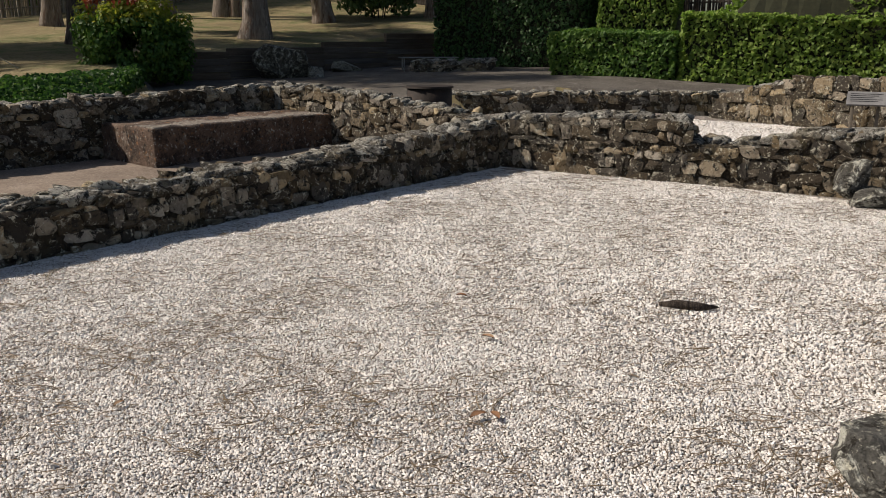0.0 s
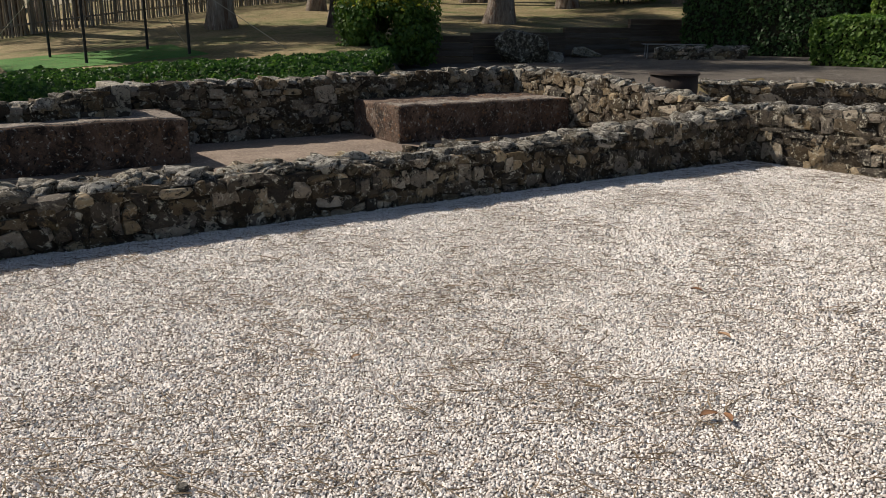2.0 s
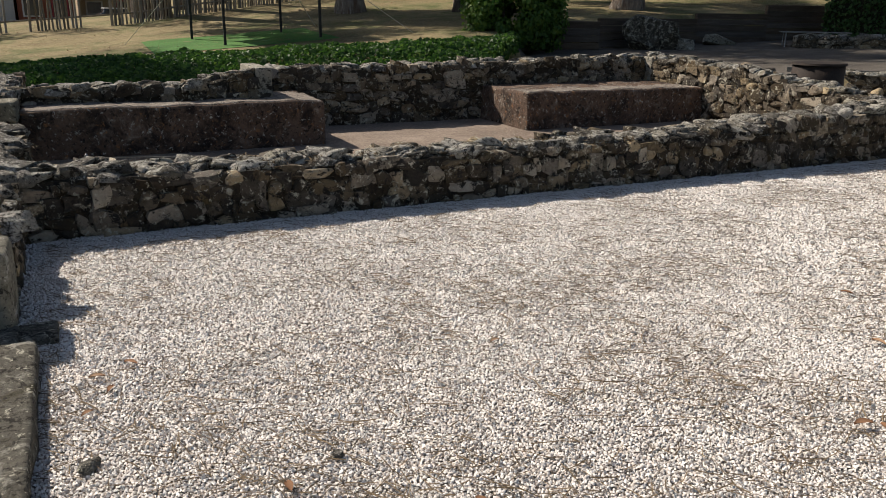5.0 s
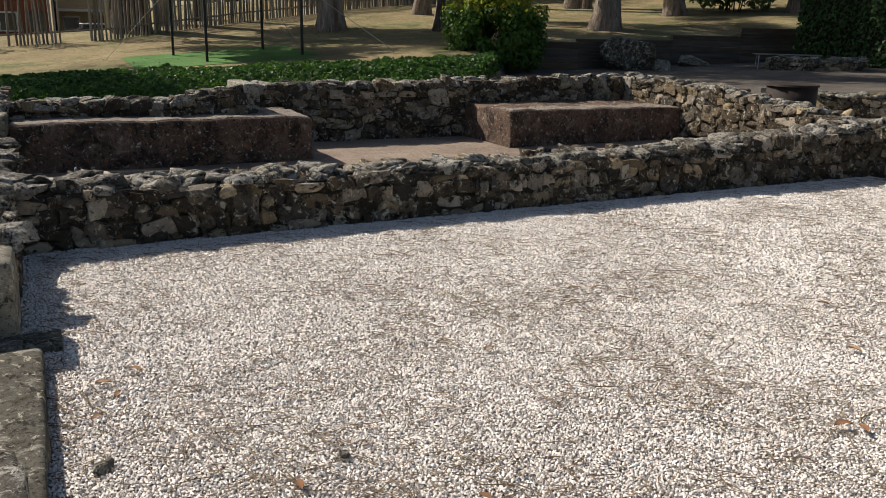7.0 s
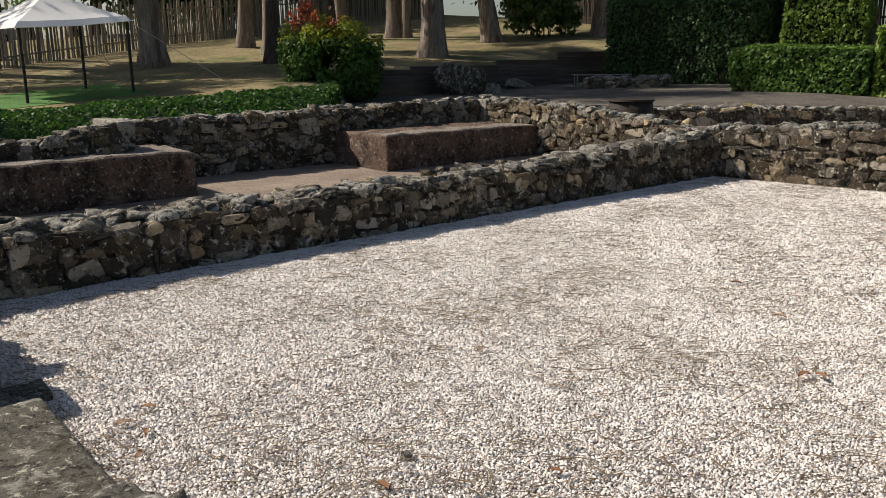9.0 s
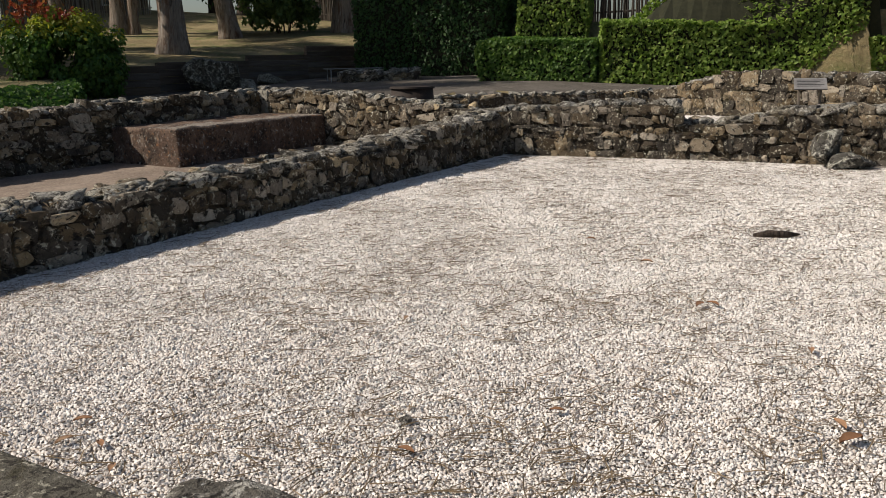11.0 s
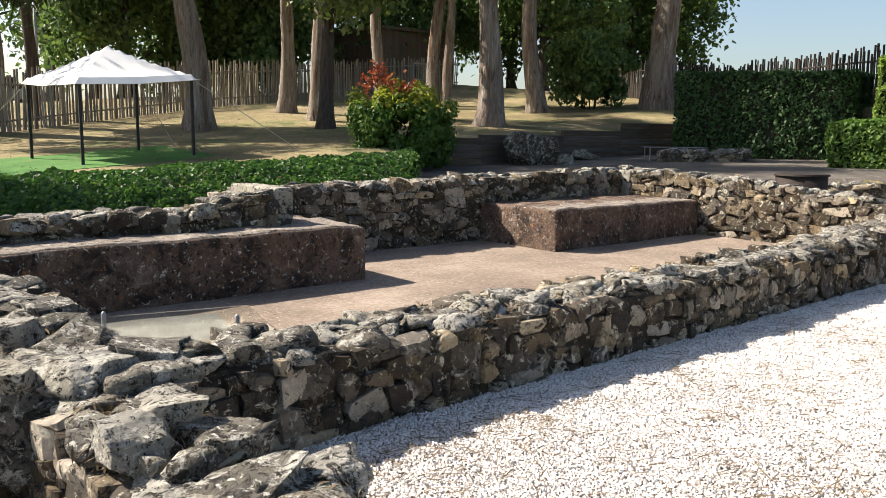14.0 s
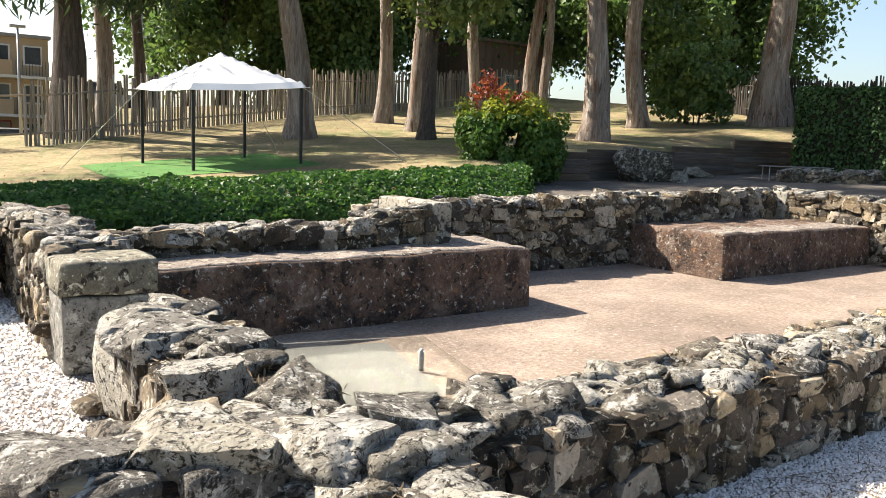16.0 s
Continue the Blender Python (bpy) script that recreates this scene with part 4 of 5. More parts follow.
tree("eucalyptus_tree", "eucalyptus with ivy and dark rough bark", (11.6, 27.6), 14, 0.27, (0.01, 0.01), M_DARKBARK, M_YELLOWGREEN, seed=5, crown_from=0.2, n=9000, shape="leaf", size=0.2, bulk=1.2, spread=2.4)
tree("eucalyptus_tree", EUC, (14.2, 35.0), 18, 0.34, (-0.02, 0.0), seed=6, crown_from=0.35, n=5000)
tree("eucalyptus_tree", "broad pale eucalyptus behind the canopy tent", (8.3, 31.0), 18, 0.44, (-0.075, 0.0), seed=7, crown_from=0.45, n=5000)
tree("eucalyptus_tree", EUC, (20.8, 37.4), 18, 0.32, (0.0, 0.0), seed=8, crown_from=0.35, n=5000)
tree("eucalyptus_tree", "slim leaning eucalyptus far up the lawn", (23.2, 35.8), 18, 0.36, (0.05, 0.0), seed=9, crown_from=0.35, n=5000)
tree("eucalyptus_tree", "slim pale eucalyptus far up the lawn", (23.6, 35.2), 18, 0.26, (0.01, 0.0), seed=10, crown_from=0.35, n=4000)
tree("dark_tree", "dark tree with deeply ridged bark by the fence", (1.6, 35.2), 17, 0.56, (-0.035, 0.0), M_DARKBARK, seed=11, crown_from=0.4, n=6000)
tree("dark_tree", "tree with brown bark behind the stake fence", (3.1, 37.0), 15, 0.34, (-0.04, 0.0), M_BARK, seed=12, crown_from=0.3, n=6000)
tree("dark_tree", "slim dark tree behind the stake fence", (4.6, 38.4), 14, 0.26, (0.0, 0.0), M_DARKBARK, seed=13, crown_from=0.3, n=6000)
tree("dark_tree", "dark tree trunk on the lawn at the yard's corner", (-7.7, 29.8), 15, 0.7, (-0.02, 0.0), M_DARKBARK, seed=14, crown_from=0.5, n=3000, flare=1.9)
tree("eucalyptus_tree", "tall eucalyptus beyond the eastern fence", (31.0, 15.0), 16, 0.5, (0, 0), seed=15, crown_from=0.45, n=7000, spread=6.0, z=2.5)
# woods behind the fence
for i, (x, y, h, s) in enumerate([(11, 60, 18, 6), (19, 61, 20, 6.5), (27, 60, 19, 6.5), (36, 56, 17, 6), (43, 50, 15, 6), (48, 42, 13, 5.5), (38, 42, 10, 4.5), (16, 68, 22, 7), (33, 68, 24, 7), (53, 46, 13, 5.5), (24, 70, 24, 7), (44, 60, 18, 7), (13, 52, 12, 4.5), (20, 53, 13, 4.5), (29, 62, 16, 5)]):
    tree("woodland_tree", "dense dark green tree in the woods behind the fence", (x, y), h, 0.35, (0, 0), M_DARKBARK, M_WOODS, crown_from=0.12, spread=s, n=17000, size=0.38, limbs=13, bulk=1.0, seed=30 + i, shape="leaf", droop=0.6)

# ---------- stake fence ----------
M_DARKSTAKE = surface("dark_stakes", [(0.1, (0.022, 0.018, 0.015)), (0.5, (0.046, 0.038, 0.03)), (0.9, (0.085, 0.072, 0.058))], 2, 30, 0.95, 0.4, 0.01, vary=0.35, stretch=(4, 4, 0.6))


def stake_mesh(seed, material=None):
    r = random.Random(seed)
    bm = bmesh.new()
    tube(bm, [(0, 0, -0.1), (r.uniform(-0.02, 0.02), 0, 0.9), (r.uniform(-0.03, 0.03), 0, 1.85)], [0.042, 0.04, 0.034], 6, 0.3, seed)
    me = bpy.data.meshes.new("stake")
    bm.to_mesh(me)
    bm.free()
    me.materials.append(material or M_FENCE)
    return me


STAKES = [stake_mesh(i) for i in range(8)]
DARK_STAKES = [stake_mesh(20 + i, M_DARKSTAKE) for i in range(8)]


def fence(name, label, line, pitch=0.17, height=1.0, gaps=(), seed=1, stakes=None):
    ob = thing(name, label, "fence", kind="structure")
    r = random.Random(seed)
    for (ax, ay), (bx, by) in zip(line, line[1:]):
        L = math.hypot(bx - ax, by - ay)
        n = int(L / pitch)
        for i in range(n):
            f = (i + r.uniform(-0.25, 0.25)) / n
            x, y = ax + (bx - ax) * f, ay + (by - ay) * f
            if any(g0 < x < g1 for g0, g1 in gaps) and r.random() < 0.75:
                continue
            o = new("stake", r.choice(stakes or STAKES))
            o.parent = ob
            s = r.uniform(0.8, 1.25)
            o.matrix_world = pose(x, y, ground_z(x, y), r.uniform(-2, 2), r.uniform(-2.5, 2.5), r.uniform(0, 360)) @ Matrix.Diagonal((s, s, height * r.uniform(0.9, 1.08), 1))
        for hz in (0.35, 1.45):
            bm = bmesh.new()
            k = max(2, int(L / 1.5))
            pts = [(ax + (bx - ax) * j / k, ay + (by - ay) * j / k, ground_z(ax + (bx - ax) * j / k, ay + (by - ay) * j / k) + hz * height) for j in range(k + 1)]
            tube(bm, pts, [0.035] * (k + 1), 6)
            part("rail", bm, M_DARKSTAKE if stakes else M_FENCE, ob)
    return ob


fence("fence_north", "weathered upright stake fence along the lawn", [(-12, 32.3), (-6.1, 32.8), (-1.9, 33.0), (0.7, 32.9), (5.8, 35.8), (12.1, 38.7), (19.4, 42.7), (26, 45), (32, 44)], 0.125, 1.1, gaps=((-3.6, -2.7), (-1.2, -0.2)), seed=2)
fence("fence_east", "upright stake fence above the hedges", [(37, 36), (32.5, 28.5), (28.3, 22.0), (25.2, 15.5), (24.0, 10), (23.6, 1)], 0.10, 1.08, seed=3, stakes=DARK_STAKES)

# ---------- canopy tent ----------


def canopy_tent():
    feet = [Vector(p) for p in ((2.14, 23.4), (4.80, 23.17), (4.3, 25.75), (1.62, 25.95))]
    c = sum(feet, Vector((0, 0))) / 4
    z0 = ground_z(c.x, c.y)
    ob = thing("canopy_tent", "white square canopy tent on thin dark legs", "canopy tent", (c.x, c.y, z0))
    corners = []
    for p in feet:
        q = p - c
        gz = ground_z(p.x, p.y) - z0
        corners.append((q, gz))
        bm = bmesh.new()
        box(bm, (q.x - 0.035, q.y - 0.035, gz), (q.x + 0.035, q.y + 0.035, gz + 1.95), 0.006)
        part("leg", bm, M_STEEL, ob)
    bm = bmesh.new()
    n = 16
    rows = []
    for i in range(n + 1):
        row = []
        for j in range(n + 1):
            u, v = 2 * i / n - 1, 2 * j / n - 1
            (qa, ga), (qb, gb2), (qc, gc), (qd, gd) = corners
            fu, fv = 0.5 + u * 0.57, 0.5 + v * 0.57
            q = qa.lerp(qb, fu).lerp(qd.lerp(qc, fu), fv)
            base = (ga * (1 - fu) + gb2 * fu) * (1 - fv) + (gd * (1 - fu) + gc * fu) * fv
            m = max(abs(u), abs(v))
            sag = 0.04 * math.sin(math.pi * m) + 0.015 * noise.noise(Vector((u * 2.2, v * 2.2, 1)))
            flap = 0.06 if m > 0.99 else 0.0
            row.append(bm.verts.new((q.x * (1 - 0.02 * (m > 0.99)), q.y * (1 - 0.02 * (m > 0.99)), base + 1.98 + 0.84 * (1 - m) - sag - flap - 0.05 * (1 - min(abs(u), abs(v))) * m)))
        rows.append(row)
    for i in range(n):
        for j in range(n):
            bm.faces.new((rows[i][j], rows[i + 1][j], rows[i + 1][j + 1], rows[i][j + 1]))
    roof = part("roof", bm, M_CANVAS, ob, "white canvas peaked roof")
    sol = roof.modifiers.new("thick", 'SOLIDIFY')
    sol.thickness = 0.01
    bm = bmesh.new()
    for (a, ga), (b, gb2) in zip(corners, corners[1:] + corners[:1]):
        tube(bm, [(a.x, a.y, ga + 1.95), (b.x, b.y, gb2 + 1.95)], [0.02, 0.02], 6)
    part("top_rail", bm, M_STEEL, ob)
    for (q, gz), (dx, dy) in ((corners[1], (2.4, -1.2)), (corners[3], (-1.9, 0.3)), (corners[2], (1.4, 1.0))):
        bm = bmesh.new()
        gx, gy = q.x + dx, q.y + dy
        tube(bm, [(q.x, q.y, gz + 1.95), (gx, gy, ground_z(c.x + gx, c.y + gy) - z0)], [0.009, 0.009], 5)
        part("guy_rope", bm, M_ROPE, ob)
    return ob


canopy_tent()


def turf():
    bm = bmesh.new()
    rows = []
    for i in range(13):
        row = []
        for j in range(9):
            x, y = 0.2 + 5.0 * i / 12, 22.6 + 3.9 * j / 8
            row.append(bm.verts.new((x, y, ground_z(x, y) + 0.012)))
        rows.append(row)
    for i in range(12):
        for j in range(8):
            bm.faces.new((rows[i][j], rows[i + 1][j], rows[i + 1][j + 1], rows[i][j + 1]))
    return tagged(part("turf_mat", bm, M_TURF, None, "", True), "green artificial turf mat under the canopy tent", "turf mat")


turf()

# ---------- timber retaining wall ----------


def timber_wall():
    ob = thing("timber_retaining_wall", "stepped retaining wall of dark wooden sleepers", "retaining wall", kind="structure")
    r = random.Random(4)
    for (ax, ay), (bx, by), top in zip(TIMBER, TIMBER[1:], (1.18, 1.34, 1.44, 1.62, 1.92)):
        L = math.hypot(bx - ax, by - ay)
        ang = math.degrees(math.atan2(by - ay, bx - ax))
        zb = terrace_z(ax, ay) - 0.15
        n = round((top - zb) / 0.2)
        pitch = (top - zb) / n
        for i in range(n):
            bm = bmesh.new()
            box(bm, (0, -0.07, 0), (L + 0.05, 0.07, pitch * 0.96), 0.012, 1, 0.006, 6, r.random() * 9)
            o = part("sleeper", bm, M_TIMBER, ob)
            o.matrix_world = pose(ax, ay - 0.02 * r.random(), zb + i * pitch, 0, 0, ang)
    return ob


timber_wall()

# ---------- small fixtures ----------


def white_post():
    z = ground_z(23.5, 21.7)
    ob = thing("white_post", "short white square post on the lawn's edge", "post", (23.5, 21.7, z))
    bm = bmesh.new()
    box(bm, (-0.13, -0.07, -0.1), (0.13, 0.07, 0.78), 0.012)
    part("post", bm, M_WHITEPAINT, ob)
    bm = bmesh.new()
    box(bm, (-0.14, -0.08, 0.782), (0.14, 0.08, 0.81), 0.006)
    part("cap", bm, M_WHITEPAINT, ob)


def sign_stand():
    ob = thing("sign_stand", "sloping grey information panel on two posts", "sign", (9.82, 2.65, 0.08), rz=-78)
    for x in (-0.15, 0.15):
        bm = bmesh.new()
        box(bm, (x - 0.02, -0.02, 0), (x + 0.02, 0.02, 0.8), 0.005)
        part("post", bm, M_WOODPOST, ob)
    bm = bmesh.new()
    box(bm, (-0.23, -0.16, -0.012), (0.23, 0.16, 0.012), 0.004)
    p = part("panel", bm, M_PANEL, ob, "grey printed panel")
    p.matrix_basis = pose(0, 0, 0.83, 28)
    for i in range(5):
        bm = bmesh.new()
        box(bm, (-0.19, 0.09 - i * 0.045, 0.0125), (0.19 - 0.05 * (i % 3), 0.105 - i * 0.045, 0.0135))
        t = part("text_bar", bm, M_STEEL, p)


def metal_drum():
    ob = thing("metal_drum", "dark round metal drum with a flat lid", "drum", (8.3, 8.9, 0.08))
    bm = bmesh.new()
    tube(bm, [(0, 0, 0), (0, 0, 0.28), (0, 0, 0.3), (0, 0, 0.82)], [0.37, 0.37, 0.38, 0.37], 32)
    part("body", bm, M_RUST, ob, "dark rusty metal", True)
    bm = bmesh.new()
    tube(bm, [(0, 0, 0.82), (0, 0, 0.85)], [0.4, 0.39], 32)
    part("lid", bm, M_RUST, ob)


def glass_table():
    z = terrace_z(19.2, 18.5)
    ob = thing("glass_cover", "low metal frame with a glass sheet over ruins", "glass cover", (19.2, 18.5, z), rz=-42)
    for x in (-0.85, 0.85):
        for y in (-0.4, 0.4):
            bm = bmesh.new()
            tube(bm, [(x, y, -0.05), (x, y, 0.40)], [0.02, 0.02], 8)
            part("leg", bm, M_GREYMETAL, ob)
    bm = bmesh.new()
    box(bm, (-0.98, -0.5, 0.40), (0.98, 0.5, 0.425), 0.005)
    part("sheet", bm, M_PANEL, ob, "grey sheet")


def floor_glass(label, at, w, d, rz, posts):
    """A clear sheet on stub posts over the mortar floor."""
    ob = thing("glass_floor_cover", label, "glass cover", at, rz=rz)
    bm = bmesh.new()
    box(bm, (0, 0, 0.075), (w, d, 0.085), 0.002, 1)
    s = part("sheet", bm, M_GLASSY, ob, "clear sheet")
    s.visible_shadow = False
    for x, y in posts:
        bm = bmesh.new()
        tube(bm, [(x, y, 0), (x, y, 0.13), (x, y, 0.145)], [0.017, 0.017, 0.008], 12)
        part("stub_post", bm, M_GREYMETAL, ob, "", True)


M_WOODPOST = surface("grey_wood_post", [(0.2, (0.12, 0.10, 0.08)), (0.8, (0.26, 0.22, 0.17))], 4, 50, 0.9, 0.3, 0.004, stretch=(4, 4, 0.6))
M_PANEL = surface("grey_panel", [(0.2, (0.16, 0.155, 0.15)), (0.8, (0.27, 0.26, 0.25))], 3, 30, 0.5, 0.1, 0.002)
M_RUST = surface("rusty_metal", [(0.2, (0.018, 0.015, 0.014)), (0.6, (0.04, 0.03, 0.025)), (0.95, (0.085, 0.055, 0.04))], 6, 50, 0.75, 0.3, 0.004, metal=0.3)
M_GREYMETAL = surface("galvanised_metal", [(0.2, (0.28, 0.28, 0.28)), (0.8, (0.42, 0.42, 0.42))], 5, 60, 0.5, 0.1, 0.002, metal=0.5)
M_SCREED = surface("grey_screed", [(0.2, (0.10, 0.098, 0.085)), (0.8, (0.17, 0.165, 0.145))], 2, 60, 0.9, 0.3, 0.003)
white_post()
sign_stand()
metal_drum()
glass_table()
floor_glass("clear sheet on stub posts over the floor by the entrance", (-2.35, 7.6, 0.04), 1.15, 1.5, -14, ((0.95, 0.95), (0.1, 1.4), (1.05, 0.1)))
floor_glass("clear sheet on stub posts over the floor by the south wall", (4.2, 7.0, 0.04), 1.6, 1.0, 0, ((0.1, 0.9), (1.5, 0.9), (0.8, 0.9)))
bm = bmesh.new()
box(bm, (-0.62, -0.85, 0), (0.62, 0.85, 0.012), 0.004, 1)
o = part("screed_patch", bm, M_SCREED)
o.matrix_world = pose(-1.85, 8.3, 0.034, 0, 0, -14)
tagged(o, "smooth grey screed patch in the mortar floor", "floor patch")
Wall("ruin_stub", "low stub of dark stones on the terrace", (18.0, 18.0), (19.9, 16.2), 0.8, 0.30, base=terrace_z(19, 17) - 0.02, faces="abcd", stone=0.24, cap=0.34, limit=120, seed=41, cap_rise=1.5)
# pale kerb along the terrace's edge
bm = bmesh.new()
tube(bm, [(11.9, 12.75, terrace_z(11.9, 12.75) + 0.02), (17.3, 6.3, terrace_z(17.3, 6.3) + 0.02)], [0.1, 0.1], 4)
tagged(part("kerb", bm, M_ASHLAR), "pale stone kerb at the terrace's edge", "kerb", kind="structure")

# ---------- the street behind the fence ----------
M_OCHRE = surface("ochre_render", [(0.2, (0.34, 0.25, 0.16)), (0.8, (0.46, 0.36, 0.25))], 0.5, 9, 0.9, 0.2, 0.01)
M_WHITEWALL = surface("white_render", [(0.2, (0.55, 0.54, 0.52)), (0.8, (0.68, 0.67, 0.65))], 0.5, 9, 0.9, 0.2, 0.01)
M_REDCLAD = surface("red_brown_cladding", [(0.2, (0.16, 0.05, 0.03)), (0.8, (0.27, 0.095, 0.055))], 0.6, 9, 0.8, 0.3, 0.01, stretch=(5, 5, 0.5))
M_GREYWALL = surface("grey_render", [(0.2, (0.20, 0.19, 0.185)), (0.8, (0.31, 0.30, 0.29))], 0.5, 9, 0.9, 0.2, 0.01)
M_ROOFSHEET = surface("corrugated_roof", [(0.2, (0.26, 0.255, 0.25)), (0.8, (0.40, 0.39, 0.38))], 0.7, 12, 0.7, 0.2, 0.01)
M_WINDOW = surface("dark_window_glass", [(0.2, (0.02, 0.022, 0.026)), (0.8, (0.05, 0.055, 0.06))], 1, 9, 0.12, 0.0, spec=0.6)
M_REDPAINT = surface("dark_red_paint", [(0.2, (0.20, 0.02, 0.03)), (0.8, (0.30, 0.04, 0.05))], 1, 9, 0.5, 0.1, 0.003)
M_CARWHITE = surface("white_car_paint", [(0.2, (0.62, 0.62, 0.62)), (0.8, (0.70, 0.70, 0.70))], 1, 9, 0.25, 0.0, spec=0.6)
M_CARGREY = surface("grey_car_paint", [(0.2, (0.30, 0.31, 0.32)), (0.8, (0.36, 0.37, 0.38))], 1, 9, 0.25, 0.0, spec=0.6)
M_RUBBER = surface("tyre_rubber", [(0.2, (0.012, 0.012, 0.012)), (0.8, (0.03, 0.03, 0.03))], 3, 40, 0.9, 0.2, 0.003)
M_BROWNBOARD = surface("brown_boards", [(0.2, (0.10, 0.065, 0.045)), (0.8, (0.19, 0.13, 0.09))], 0.8, 9, 0.9, 0.3, 0.01, stretch=(5, 5, 0.3), vary=0.2)


def house(name, label, lo, hi, wall_mat, storeys, bays, roof="flat", roof_mat=None, balcony=False, doors=()):
    x0, y0, z0 = lo
    x1, y1, z1 = hi
    ob = thing(name, label, "house", (x0, y0, z0))
    w, d, h = x1 - x0, y1 - y0, z1 - z0
    bm = bmesh.new()
    box(bm, (0, 0.12, -0.5), (w, d, h), 0.0)
    part("wall", bm, wall_mat, ob)
    sh = h / storeys
    for s in range(storeys):
        for b in range(bays):
            cx, cz = w * (b + 0.5) / bays, sh * (s + 0.55)
            door = (s, b) in doors
            ww, wh = (0.55, 0.62) if not door else (0.5, sh * 0.42)
            if door:
                cz = wh
            bm = bmesh.new()
            box(bm, (cx - ww, 0.06, cz - wh), (cx + ww, 0.16, cz + wh), 0.01, 1)
            f = part("door" if door else "window", bm, M_REDPAINT if door else M_WHITEWALL, ob)
            bm = bmesh.new()
            box(bm, (cx - ww + 0.1, 0.045, cz - wh + 0.1), (cx + ww - 0.1, 0.075, cz + wh - 0.1), 0.0)
            part("pane", bm, M_WINDOW, f)
        if balcony and s > 0:
            bm = bmesh.new()
            box(bm, (0.1, -1.1, sh * s - 0.18), (w + 0.25, 0.12, sh * s), 0.01, 1)
            part("balcony_slab", bm, M_WHITEWALL, ob)
            bm = bmesh.new()
            box(bm, (0.1, -1.1, sh * s), (w * 0.6, -1.02, sh * s + 0.9), 0.01, 1)
            part("parapet", bm, wall_mat, ob)
            for i in range(14):
                xx = w * 0.6 + (w * 0.4 + 0.2) * i / 13
                bm = bmesh.new()
                tube(bm, [(xx, -1.06, sh * s), (xx, -1.06, sh * s + 0.9)], [0.015, 0.015], 5)
                part("railing_bar", bm, M_STEEL, ob)
    bm = bmesh.new()
    if roof == "flat":
        box(bm, (-0.15, -0.1, h), (w + 0.15, d, h + 0.22), 0.02, 1)
    else:
        n = 30
        rows = []
        for i in range(n + 1):
            x = -0.2 + (w + 0.4) * i / n
            wv = 0.05 * math.sin(i * math.pi)
            rows.append([bm.verts.new((x, -0.5, h - 0.1 + (i % 2) * 0.06)), bm.verts.new((x, d * 0.55, h + 1.5 + (i % 2) * 0.06)), bm.verts.new((x, d + 0.3, h - 0.1 + (i % 2) * 0.06))])
        for a, b in zip(rows, rows[1:]):
            for k in range(2):
                bm.faces.new((a[k], b[k], b[k + 1], a[k + 1]))
    part("roof", bm, roof_mat or wall_mat, ob)
    return ob


house("terraced_house", "low garage with a grey corrugated roof and red posts", (-15.0, 58, 0.0), (-7.4, 66, 2.5), M_GREYWALL, 1, 4, "pitched", M_ROOFSHEET, doors=((0, 1), (0, 2)))
house("terraced_house", "white rendered house with one small window", (-7.2, 60, 0.0), (-4.4, 68, 5.6), M_WHITEWALL, 2, 1, "flat")
house("terraced_house", "house clad in red-brown boards", (-4.2, 59.5, 0.0), (-0.9, 68, 5.4), M_REDCLAD, 2, 2, "flat", doors=((0, 1),))
house("apartment_house", "ochre apartment house with balconies", (-0.5, 62, 0.0), (5.0, 72, 7.2), M_OCHRE, 3, 3, "flat", M_GREYWALL, True, doors=((0, 1),))
house("timber_shed", "tall brown boarded building behind the trees", (29.5, 49, 2.5), (36.0, 56, 8.5), M_BROWNBOARD, 1, 1, "flat")


def car(label, at, paint, rz):
    ob = thing("parked_car", label, "car", at, rz=rz)
    bm = bmesh.new()
    box(bm, (-2.05, -0.85, 0.25), (2.05, 0.85, 0.85), 0.14, 3)
    part("body", bm, paint, ob, "", True)
    bm = bmesh.new()
    box(bm, (-1.5, -0.74, 0.8), (1.1, 0.74, 1.42), 0.2, 3)
    for v in bm.verts:
        if v.co.z > 1.15:
            v.co.x *= 0.72
    cab = part("cabin", bm, M_WINDOW, ob, "dark glazed cabin", True)
    bm = bmesh.new()
    box(bm, (-1.05, -0.68, 1.40), (0.75, 0.68, 1.46), 0.03, 2)
    part("roof", bm, paint, ob, "", True)
    for x in (-1.3, 1.3):
        for y in (-0.82, 0.82):
            bm = bmesh.new()
            tube(bm, [(x, y - 0.1, 0.31), (x, y + 0.1, 0.31)], [0.31, 0.31], 18)
            wl = part("wheel", bm, M_RUBBER, ob)
            bm = bmesh.new()
            tube(bm, [(x, y - 0.11, 0.31), (x, y + 0.11, 0.31)], [0.18, 0.18], 14)
            part("rim", bm, M_GREYMETAL, wl)
    return ob


car("white parked car in the street behind the fence", (1.4, 50.5, ground_z(1.4, 50.5)), M_CARWHITE, 4)
car("grey parked car in the street behind the fence", (6.0, 51.0, ground_z(6.0, 51.0)), M_CARGREY, 2)


def street_lamp(x, y, h):
    z = ground_z(x, y)
    ob = thing("street_lamp", "slim grey street lamp behind the fence", "street lamp", (x, y, z), group="street lamps")
    bm = bmesh.new()
    tube(bm, [(0, 0, -0.1), (0, 0, h)], [0.09, 0.05], 8)
    part("pole", bm, M_GREYMETAL, ob, "", True)
    bm = bmesh.new()
    box(bm, (-0.35, -0.12, h), (0.35, 0.12, h + 0.14), 0.03, 2)
    part("lamp_head", bm, M_GREYMETAL, ob)


street_lamp(1.6, 48.5, 6.2)
street_lamp(7.0, 47.0, 6.2)

# ---------- litter on the gravel ----------


